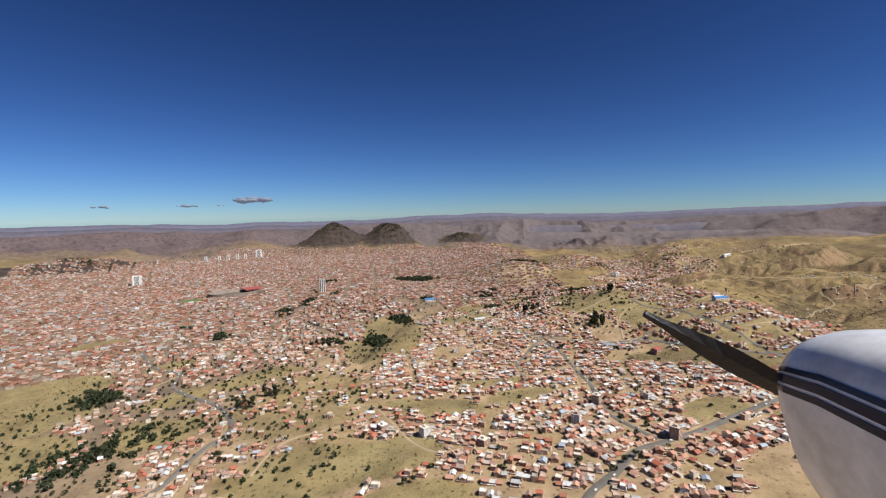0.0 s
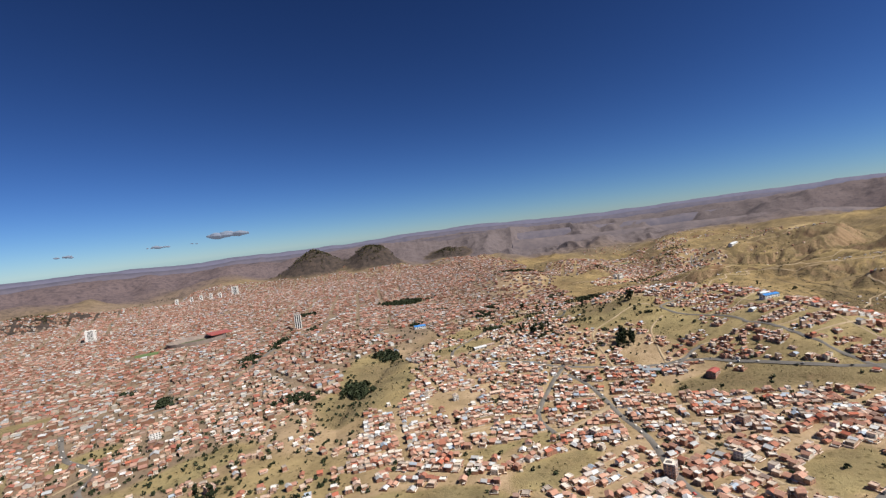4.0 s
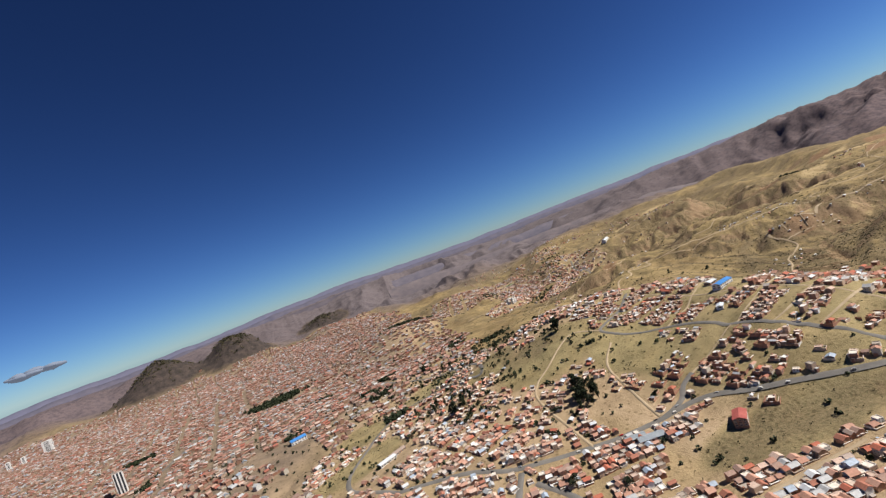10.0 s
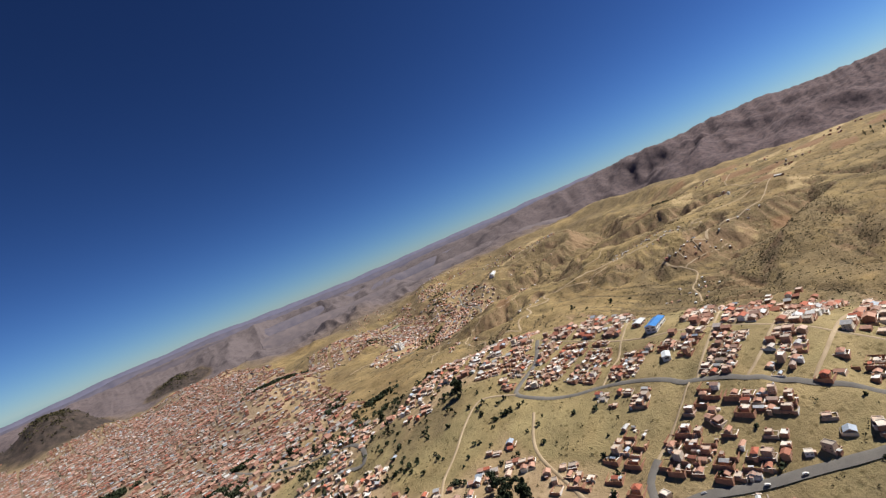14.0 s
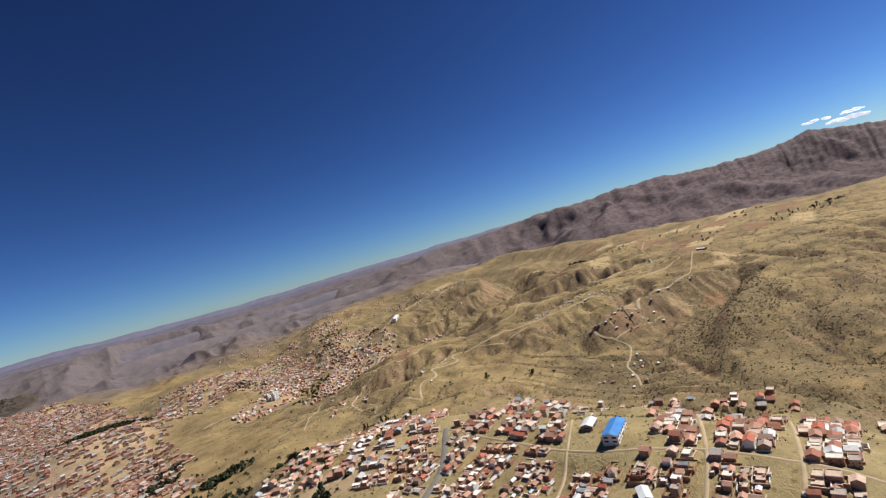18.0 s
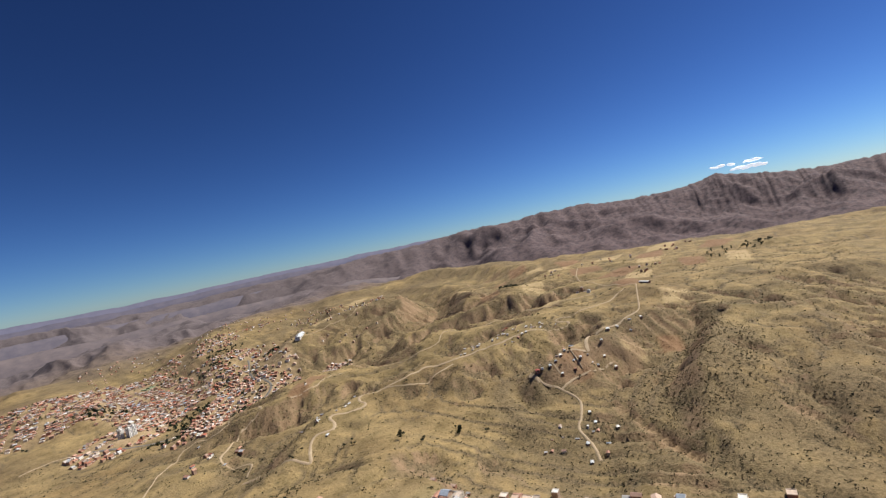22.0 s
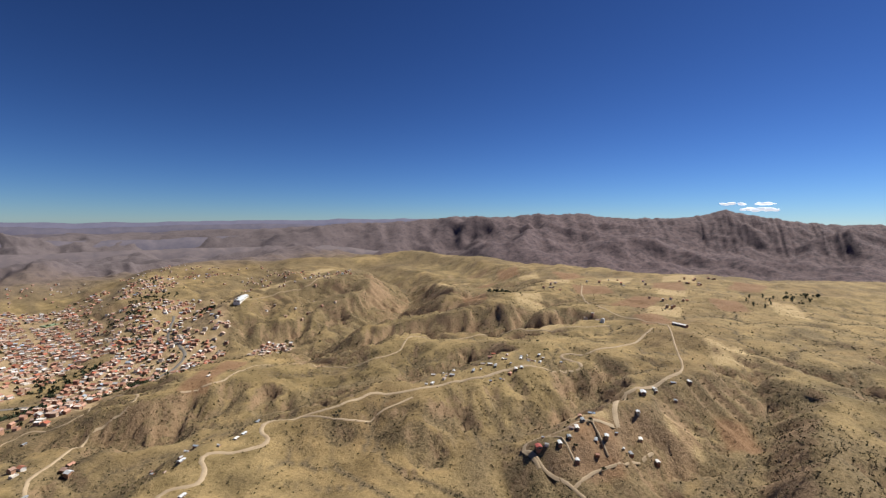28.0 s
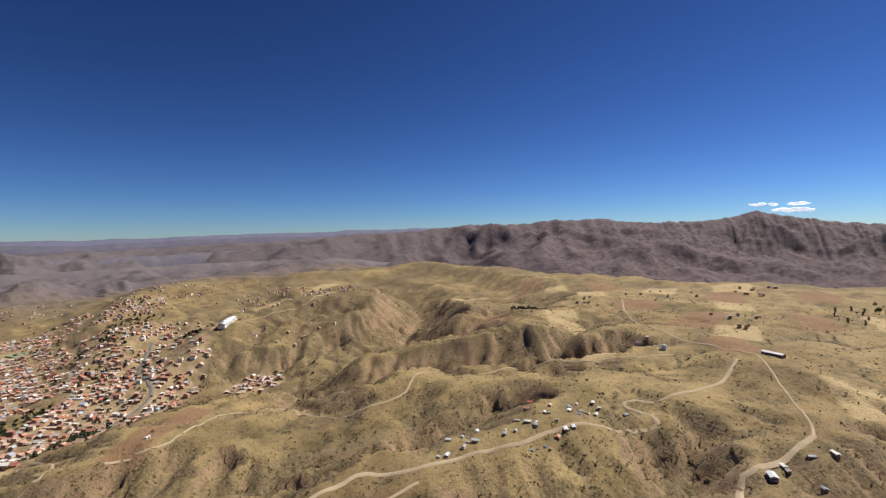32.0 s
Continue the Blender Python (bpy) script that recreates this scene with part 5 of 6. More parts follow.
block("blue_roofed_hall", 460, 783, 12, 24, 10, 2, "white hall with bright blue metal roof", WHITE, BLUE, 2.4, 6, pitched=True)
block("workshop", 467, 805, 12, 13, 8, 1, "brick workshop with pale blue-grey metal roof", BRICK, PALE, 2.8, 2, pitched=True)
block("workshop", 409, 745, 35, 11, 6, 1, "low workshop with white metal roof", WHITE, PALE, 2.6, 3, pitched=True)
block("red_roofed_block", 292, 645, 40, 15, 9, 3, "three-storey brick block with red roof", BRICK, RED, 1.75, 5, pitched=True)
block("brick_tower", 24, 803, 20, 4.5, 4.5, 5, "narrow brick tower block beside the gully", BRICK, S("slab"), 2.0, 2)
block("market_hall", 243, 684, -20, 20, 9, 1, "long shed with grey metal roof", S("wall"), STEEL, 3.0, 5, pitched=True)
block("market_hall", 236, 694, -20, 16, 8, 1, "long shed with grey metal roof", S("wall"), STEEL, 2.8, 4, pitched=True)
for sx, sy in ((62, 694), (79, 678), (86, 668)):
    block("school_wing", sx, sy, 12, 17, 6, 1, "long school wing with faded red tile roof", S("wall"), S("tile"), 2.6, 6, pitched=True)
block("white_block", 14, 690, 10, 6, 6, 3, "white three-storey building among houses", WHITE, S("slab"), 2.0, 3)
block("white_block", -350, 722, 35, 12, 8, 4, "white office block with columns on the slope", WHITE, S("slab"), 2.2, 4)
block("factory_shed", 66, 905, 25, 22, 8, 1, "factory shed with long white roof", WHITE, PALE, 3.0, 6, pitched=True)
block("factory_shed", 80, 915, 25, 22, 7, 1, "factory shed with grey metal roof", S("wall"), S("metal"), 3.0, 6, pitched=True)
block("gymnasium", -39, 1221, 15, 26, 15, 2, "gymnasium with deep blue roof", WHITE, BLUE, 3.0, 6, pitched=True)
block("striped_tower", -373, 1437, 20, 17, 12, 16, "tall tower block striped dark and white", WHITE, S("slab"), 2.5, 3, stripe=DARK)
block("white_tower", -1130, 2890, 10, 34, 22, 18, "white apartment tower over the old town", WHITE, WHITE, 2.7, 1)
block("white_tower", -1097, 1680, 25, 28, 20, 13, "broad white apartment tower", WHITE, WHITE, 2.6, 1)
for wx, wy in ((-1275, 2683), (-1240, 2715), (-1180, 2699), (-1150, 2740), (-1330, 2640)):
    block("white_tower", wx, wy, 15, 14, 13, 12, "slim white tower block", WHITE, WHITE, 2.6, 1)
for wx, wy in ((612, 1716), (622, 1706), (631, 1712)):
    block("apartment_tower", wx, wy, 20, 7, 8, 8, "white apartment block in the valley", WHITE, WHITE, 2.1, 3)
for k, (wx, wy) in enumerate(((1052, 1766), (1064, 1781), (1078, 1794))):
    block("warehouse", wx, wy, 38, 34, 13, 1, "long warehouse with pale metal roof", WHITE, PALE, 4.0, 6, pitched=True)
block("farm_barn", 1143, 921, 60, 20, 6, 1, "long farm barn with white metal roof", BRICK, WHITE, 2.6, 5, pitched=True)
block("farm_house", 902, 917, 20, 7, 4, 1, "farmhouse with pale metal roof on the ridge", S("wall"), PALE, 2.2, 2, pitched=True)
block("red_roofed_hut", 778, 963, 40, 5, 4, 1, "hut with bright red metal roof", S("wall"), RED, 2.2, 2, pitched=True)
for hx, hy, hw in ((786, 950, 5.5), (805, 944, 6.5), (809, 931, 5.5), (816, 925, 5), (824, 909, 5), (832, 892, 5.5), (841, 906, 5), (858, 912, 4), (786, 937, 5), (794, 946, 4.5), (818, 944, 5), (917, 893, 5.5), (949, 886, 6.5), (925, 912, 5), (834, 1098, 5), (876, 1100, 4.5), (872, 1074, 5), (893, 1060, 6), (901, 1040, 6), (906, 1036, 5.5), (944, 1054, 6), (934, 1050, 5), (966, 1042, 5), (962, 1014, 5), (735, 893, 4), (720, 883, 4.5), (695, 864, 4), (687, 880, 4.5), (660, 868, 4), (718, 862, 4), (627, 1168, 5.5), (609, 1132, 5), (678, 1172, 5), (670, 1170, 4.5), (698, 1183, 5), (566, 1272, 5), (599, 1403, 4.5), (748, 1349, 4.5)):
    block("hut", hx, hy, 25 + 9 * math.sin(hx), hw * 0.9, 2.3, 1, "small hut with white metal roof on dry grass", S("wall"), (PALE, WHITE, STEEL)[hx % 3], 1.25, 2, pitched=True)
for bx, by, fl in ((185, 372, 5), (150, 462, 5), (118, 420, 4), (30, 385, 3), (8, 362, 3), (58, 430, 4), (-60, 428, 3), (-20, 410, 4), (205, 470, 3), (128, 548, 3), (-210, 560, 3), (240, 520, 4)):
    block("apartment_block", bx, by, 20 + bx % 40, 8, 7.5, fl, "plastered apartment block with flat roof", (BRICK, WHITE, S("wall"))[bx % 3], S("slab"), 2.0, 4)


def stadium(x, y, turn):
    st = new("stadium")
    inner, outer = (52, 33), (72, 50)
    ring = lambda a, b, z, n=40: [(a * math.cos(i * 2 * math.pi / n), b * math.sin(i * 2 * math.pi / n), z) for i in range(n)]
    bm = bmesh.new()
    rows = [[bm.verts.new(p) for p in ring(inner[0] + (outer[0] - inner[0]) * k / 4, inner[1] + (outer[1] - inner[1]) * k / 4, 0.6 + 2.2 * (k // 1))] for k in range(5)]
    foot = [bm.verts.new(p) for p in ring(*outer, -6)]
    low = [bm.verts.new(p) for p in ring(*inner, -2)]
    for a, b in zip([low] + rows, rows + [foot]):
        for i in range(40):
            bm.faces.new([a[i], a[(i + 1) % 40], b[(i + 1) % 40], b[i]])
    part("stand", bm, plain("old_concrete", [(0.3, (0.16, 0.13, 0.12)), (0.7, (0.30, 0.24, 0.20))], 0.1), st, "weathered concrete seating tiers")
    bm = bmesh.new()
    bm.faces.new([bm.verts.new(p) for p in ring(*inner, 0.9)])
    part("pitch", bm, plain("worn_pitch", [(0.3, (0.09, 0.10, 0.06)), (0.7, (0.15, 0.14, 0.09))], 0.1), st, "worn grass pitch")
    bm = bmesh.new()
    slab(bm, 30, 84, -20, 34, 10, 12, bottom=True)
    part("roof", bm, RED, st, "faded red stand roof")
    st.matrix_basis = at(x, y, turn, lift=1.5)
    return tagged(st, "oval concrete stadium with red-roofed stand", "stadium")


stadium(-632, 1408, 40)
bm = bmesh.new()
slab(bm, -30, 30, -16, 16, -3, 0.6)
sports = part("sports_field", bm, plain("green_turf", [(0.3, (0.10, 0.16, 0.06)), (0.7, (0.15, 0.20, 0.08))], 0.1))
sports.matrix_basis = at(-700, 1310, 35, lift=1.0)
tagged(sports, "small green turf sports field", "field")
bm = bmesh.new()
slab(bm, -16, 16, -10, 10, -3, 0.5)
sports = part("sports_field", bm, plain("green_court", [(0.3, (0.20, 0.27, 0.17)), (0.7, (0.26, 0.31, 0.19))], 0.1))
sports.matrix_basis = at(840, 2175, 20, lift=1.0)
tagged(sports, "pale green school sports court", "field")


# ---- cars on the streets ----
def car(name, label, paint, van=False):
    c = new(name)
    length, wide, high = (4.6, 1.9, 2.1) if van else (4.2, 1.75, 1.45)
    bm = bmesh.new()
    side = [(-0.5, 0.25), (0.5, 0.25), (0.5, 0.62), (0.44, 0.95 if van else 0.70), (0.28, 1.0 if van else 0.72), (0.14, 1.0), (-0.34, 1.0), (-0.46, 0.74), (-0.5, 0.70)]
    left = [bm.verts.new((u * length, -wide / 2 * (0.86 if v > 0.75 else 1), v * high)) for u, v in side]
    right = [bm.verts.new((u * length, wide / 2 * (0.86 if v > 0.75 else 1), v * high)) for u, v in side]
    bm.faces.new(left)
    bm.faces.new(right[::-1])
    for i in range(len(side)):
        j = (i + 1) % len(side)
        bm.faces.new([left[j], left[i], right[i], right[j]])
    bmesh.ops.recalc_face_normals(bm, faces=bm.faces)
    part("body", bm, paint, c)
    for y in (-1, 1):
        bm = bmesh.new()
        slab(bm, -0.34 * length, 0.12 * length, y * wide * 0.455 - 0.02, y * wide * 0.455 + 0.02, 0.76 * high, 0.93 * high)
        part("side_window", bm, GLASS, c)
    for x in (-0.3, 0.3):
        for y in (-1, 1):
            bm = bmesh.new()
            bmesh.ops.create_cone(bm, cap_ends=True, segments=12, radius1=0.33, radius2=0.33, depth=0.22, matrix=pose(x * length, y * (wide / 2 - 0.08), 0.33, 90, 0, 0))
            part("wheel", bm, DARK, c)
    return tagged(c, label, "car", "cars on the streets")


PAINTS = [WHITE, plain("silver_paint", [(0.3, (0.42, 0.43, 0.45)), (0.7, (0.5, 0.51, 0.53))], 1, 0.3, 0.4), plain("red_paint", [(0.3, (0.40, 0.03, 0.03)), (0.7, (0.45, 0.05, 0.04))], 1, 0.3), DARK]
CARS = [car("car", "white car on the street", PAINTS[0]), car("car", "silver car on the street", PAINTS[1]), car("car", "red car on the street", PAINTS[2]), car("car", "dark car on the street", PAINTS[3]), car("minibus", "white minibus on the street", PAINTS[0], True)]
drive = random.Random(21)
for k, gap in ((0, 26), (1, 30), (2, 24), (3, 32), (6, 22)):
    width, line = PAVED[k]
    p = along(line, 1.0)
    i = 15
    while i < len(p) - 5:
        t = p[i + 2] - p[i]
        turn = math.degrees(math.atan2(t[1], t[0]))
        way = drive.choice((-1, 1))
        n = np.array((-t[1], t[0])) / np.hypot(*t)
        q = p[i] - n * way * width * 0.23
        z = float(on_land(p[i][0], p[i][1])) + 0.5 + 0.03 * k
        copy_thing(drive.choice(CARS), Matrix.Translation((q[0], q[1], z)) @ pose(0, 0, 0, 0, 0, turn + (0 if way > 0 else 180)) @ Matrix.Diagonal((0.7, 0.7, 0.7, 1)))
        i += int(gap * drive.uniform(0.4, 1.7))
for first in CARS:
    for ob in (*first.children_recursive, first):
        bpy.data.objects.remove(ob)


# ---- trees and scrub ----
def leaf_cards(rs, blobs, count, size):
    """Leaf sprays as small bent quads, spread through the crown's clumps."""
    v, f = [], []
    for k in range(count):
        bx, by, bz, r = blobs[k % len(blobs)]
        d = np.array([rs.gauss(0, 1) for _ in range(3)])
        d /= np.linalg.norm(d)
        c = np.array((bx, by, bz)) + d * r * rs.uniform(0.45, 1.05) * (1, 1, 0.85)
        a = np.array([rs.gauss(0, 1) for _ in range(3)])
        a /= np.linalg.norm(a)
        b = np.cross(a, [rs.gauss(0, 1) for _ in range(3)])
        b /= np.linalg.norm(b) + 1e-9
        s = size * rs.uniform(0.6, 1.25)
        k0 = len(v)
        v += [tuple(c - a * s), tuple(c - b * s * 0.7), tuple(c + a * s + b * s * 0.2), tuple(c + b * s * 0.7)]
        f.append((k0, k0 + 1, k0 + 2, k0 + 3))
    return v, f


def crown_blobs(rs, kind, h):
    if kind == "tall":
        return [(rs.uniform(-0.13, 0.13) * h, rs.uniform(-0.13, 0.13) * h, h * (0.32 + 0.62 * k / 8), h * rs.uniform(0.10, 0.17)) for k in range(9)]
    if kind == "cone":
        return [(rs.uniform(-0.04, 0.04) * h, rs.uniform(-0.04, 0.04) * h, h * (0.15 + 0.8 * k / 7), h * 0.2 * (1.05 - k / 7.5)) for k in range(8)]
    return [(rs.uniform(-0.3, 0.3) * h, rs.uniform(-0.3, 0.3) * h, h * rs.uniform(0.45, 0.8), h * rs.uniform(0.16, 0.28)) for k in range(7)]


def limb(bm, a, b, ra, rb, sides=6):
    a, b = Vector(a), Vector(b)
    q = (b - a).to_track_quat("Z", "Y")
    rings = [[bm.verts.new(c + q @ Vector((r * math.cos(i * 2 * math.pi / sides), r * math.sin(i * 2 * math.pi / sides), 0))) for i in range(sides)] for c, r in ((a, ra), (b, rb))]
    for i in range(sides):
        bm.faces.new([rings[0][i], rings[0][(i + 1) % sides], rings[1][(i + 1) % sides], rings[1][i]])


def tree(name, kind, h, seed, label):
    rs = random.Random(seed)
    t = new(name)
    blobs = crown_blobs(rs, kind, h)
    bm = bmesh.new()
    limb(bm, (0, 0, -1.5), (0.02 * h, 0, 0.45 * h), 0.03 * h, 0.02 * h)
    limb(bm, (0.02 * h, 0, 0.45 * h), (0, 0.02 * h, 0.85 * h), 0.02 * h, 0.006 * h)
    for x, y, z, r in blobs[:5]:
        limb(bm, (0.01 * h, 0, max(0.2 * h, z - 0.22 * h)), (x, y, z), 0.012 * h, 0.004 * h, 5)
    part("trunk", bm, BARK, t)
    v, f = leaf_cards(rs, blobs, 420, 0.055 * h)
    me = bpy.data.meshes.new("crown")
    me.from_pydata(v, [], f)
    me.materials.append(LEAVES)
    crown = new("crown", me)
    crown.parent = t
    return tagged(t, label, "tree", "trees of the slopes")


TREES = [tree("eucalyptus", "tall", 18, 1, "tall dark green eucalyptus on dry grass"), tree("eucalyptus", "tall", 15, 2, "tall dark green eucalyptus on dry grass"),
         tree("pepper_tree", "round", 7, 3, "round dark green tree beside houses"), tree("pepper_tree", "round", 6, 4, "round dark green tree beside houses"),
         tree("cypress", "cone", 11, 5, "slim dark conifer on the slope")]
grow = random.Random(5)
STANDS = [  # x, y, spread, how many, kinds
    (256, 782, 12, 11, (0, 0, 1)), (246, 772, 10, 7, (1, 0)), (329, 935, 5, 3, (0, 1)), (334, 952, 9, 4, (1, 2)), (189, 953, 8, 4, (1, 4)), (172, 929, 10, 5, (1, 2)), (295, 1087, 7, 4, (1, 4)),
    (225, 781, 8, 4, (2, 3)), (160, 869, 10, 5, (1, 2)), (157, 979, 12, 6, (1, 4)), (109, 939, 10, 4, (2, 3)), (158, 915, 12, 5, (1, 2)), (239, 915, 3, 1, (2,)), (209, 1262, 9, 4, (1, 4)), (231, 1197, 9, 4, (1, 2)),
    (481, 1107, 9, 4, (1, 4)), (471, 1048, 9, 5, (1, 4)), (471, 1020, 9, 5, (1, 2)), (480, 999, 8, 4, (2, 3)), (450, 960, 8, 4, (2, 3)), (676, 1010, 5, 3, (2, 3)), (630, 1049, 6, 4, (2, 1)), (635, 1022, 5, 3, (2, 3)), (666, 1000, 4, 3, (1, 2)),
    (681, 979, 3, 2, (1, 2)), (606, 1091, 8, 4, (2, 3)), (573, 1141, 9, 4, (2, 3)), (560, 1230, 9, 4, (2, 3)), (820, 938, 2, 1, (2,)), (792, 940, 2, 1, (3,)), (795, 919, 2, 1, (3,)), (818, 956, 2, 1, (2,)),
    (120, 333, 4, 2, (2, 3)), (130, 340, 3, 2, (2, 3)), (143, 346, 3, 2, (3, 2)), (159, 384, 2, 1, (2,)), (170, 690, 5, 3, (2, 3)), (73, 739, 6, 3, (2, 3)), (198, 656, 3, 2, (2, 3)), (11, 621, 3, 2, (2, 3)), (200, 488, 2, 1, (2,)),
    (-222, 516, 8, 5, (1, 2)), (-212, 547, 10, 6, (1, 2)), (-237, 490, 8, 4, (2, 3)), (-208, 430, 12, 7, (2, 3)), (-205, 400, 9, 5, (2, 3)), (-144, 658, 12, 5, (2, 3)), (-78, 417, 3, 1, (2,)), (-29, 335, 4, 2, (2,)), (-200, 565, 8, 3, (2, 3)),
    (740, 1130, 3, 2, (3,)), (1000, 1060, 4, 2, (3,)), (980, 1040, 3, 2, (3,)), (1409, 841, 26, 7, (1, 2)), (1473, 825, 26, 6, (1, 2)), (1529, 790, 30, 6, (1, 2)), (1285, 1235, 22, 8, (2, 3)),
]
for x, y, spread, count, kinds in STANDS:
    for k in range(count):
        a, b = x + grow.gauss(0, spread * 0.55), y + grow.gauss(0, spread * 0.55)
        s = grow.uniform(0.62, 1.05) * (0.62 if x > 400 else 1.0)
        copy_thing(TREES[grow.choice(kinds)], at(a, b, grow.uniform(0, 360), (s, s, s * grow.uniform(0.9, 1.15))))
for first in TREES:
    for ob in (*first.children_recursive, first):
        bpy.data.objects.remove(ob)


def foliage(name, places, cards, label, mat, category, squat=1.0):
    """Far trees or bushes joined: a clump of leaf sprays for each place (x, y, height)."""
    n = len(places)
    rs = np.random.RandomState(n)
    p = np.array(places)
    z = on_land(p[:, 0], p[:, 1])
    d = rs.normal(size=(n, cards, 3))
    d /= np.linalg.norm(d, axis=2)[..., None]
    rad = p[:, 2][:, None, None]
    c = d * rad * rs.uniform(0.25, 0.52, (n, cards, 1)) * np.array((squat, squat, 0.85))
    c[..., 2] += 0.42 * p[:, 2][:, None]
    c += np.stack([p[:, 0], p[:, 1], z], -1)[:, None, :]
    a = rs.normal(size=(n, cards, 3))
    a /= np.linalg.norm(a, axis=2)[..., None]
    b = np.cross(a, rs.normal(size=(n, cards, 3)))
    b /= np.linalg.norm(b, axis=2)[..., None]
    s = rad * rs.uniform(0.16, 0.36, (n, cards, 1))
    v = np.stack([c - a * s, c - b * s * 0.75, c + a * s, c + b * s * 0.75], 2).reshape(-1, 3)
    me = mesh_of(name, v, np.arange(len(v)).reshape(-1, 4))
    me.materials.append(mat)
    return tagged(new(name, me), label, category, kind="stuff")


def scattered(count, x0, x1, y0, y1, chance, low, high, seed):
    rs = np.random.RandomState(seed)
    x, y = rs.uniform(x0, x1, count), rs.uniform(y0, y1, count)
    keep = rs.uniform(0, 1, count) < chance(x, y)
    for lines in (PAVED, DIRT):
        for width, line in lines:
            box = np.array(line)
            near = keep & (x > box[:, 0].min() - 9) & (x < box[:, 0].max() + 9) & (y > box[:, 1].min() - 9) & (y < box[:, 1].max() + 9)
            if near.any():
                keep[near] = off_line(x[near], y[near], line) > width / 2 + 1.2
    return list(zip(x[keep], y[keep], rs.uniform(low, high, int(keep.sum()))))


def slope_of(x, y):
    z = on_land(x, y)
    return np.hypot(on_land(x + 4, y) - z, on_land(x, y + 4) - z) / 4


wild = lambda x, y: (1 - smooth(0.1, 0.5, town_amount(x, y))) * (1 - field_amount(x, y))
foliage("scrub", scattered(125000, 430, 1500, 620, 1750, lambda x, y: wild(x, y) * np.clip(0.07 + 0.15 * within(x, y, 680, 740, 120, 190, 20) + 0.6 * within(x, y, 812, 803, 105, 55, -8) + 0.45 * smooth(3, 6.5, lookup(HILL_WEAR[1], *HILL_WEAR[2:], x, y)) + 0.45 * smooth(0.12, 0.5, slope_of(x, y)) * smooth(-0.35, 0.3, fbm(x / 50, y / 50, 3, 36)), 0, 1), 0.7, 2.3, 7), 6, "low dark thorn scrub on the dry slopes", SCRUB, "scrub", 1.25)
foliage("scrub", scattered(18000, -560, 430, 290, 1350, lambda x, y: 0.12 + 0.25 * wild(x, y) + 0.5 * open_land(x, y) * smooth(-0.2, 0.3, fbm(x / 30, y / 30, 3, 37)), 0.7, 2.2, 8), 6, "low bushes on grassy banks", SCRUB, "scrub", 1.2)
foliage("far_trees", scattered(5200, -380, 430, 330, 1400, lambda x, y: 0.20 + 0.55 * smooth(0.05, 0.4, fbm(x / 70, y / 70, 3, 38)) * smooth(200, 60, np.abs(x - 60 - 0.1 * y)), 2.0, 5.0, 9)[:2200], 22, "garden trees between the houses", LEAVES, "trees")
foliage("far_trees", scattered(1900, -520, -90, 320, 760, lambda x, y: 0.25 + 0.75 * smooth(-0.1, 0.3, fbm(x / 40, y / 40, 3, 47)), 1.8, 4.4, 19), 22, "dark trees along lanes and gullies", LEAVES, "trees")
foliage("far_trees", scattered(2200, 120, 340, 830, 1320, lambda x, y: 0.06 + 0.7 * smooth(0.02, 0.35, fbm(x / 36, y / 36, 3, 48)), 2.2, 5.5, 20), 22, "dark trees on the slope below the grass hill", LEAVES, "trees")
foliage("far_trees", scattered(9000, -1700, 400, 900, 3200, lambda x, y: 0.10 + 0.5 * smooth(0.2, 0.45, fbm(x / 90, y / 90, 3, 39)), 3.0, 7.0, 10), 14, "scattered trees of the old town", LEAVES, "trees")
foliage("far_trees", scattered(6000, 430, 1150, 1350, 2400, lambda x, y: 0.5 * smooth(0.05, 0.35, fbm(x / 70, y / 70, 3, 40)) * smooth(0.02, 0.4, town_amount(x, y) + 0.1), 2.4, 5.5, 11), 16, "trees of the valley suburb", LEAVES, "trees")
ring = []
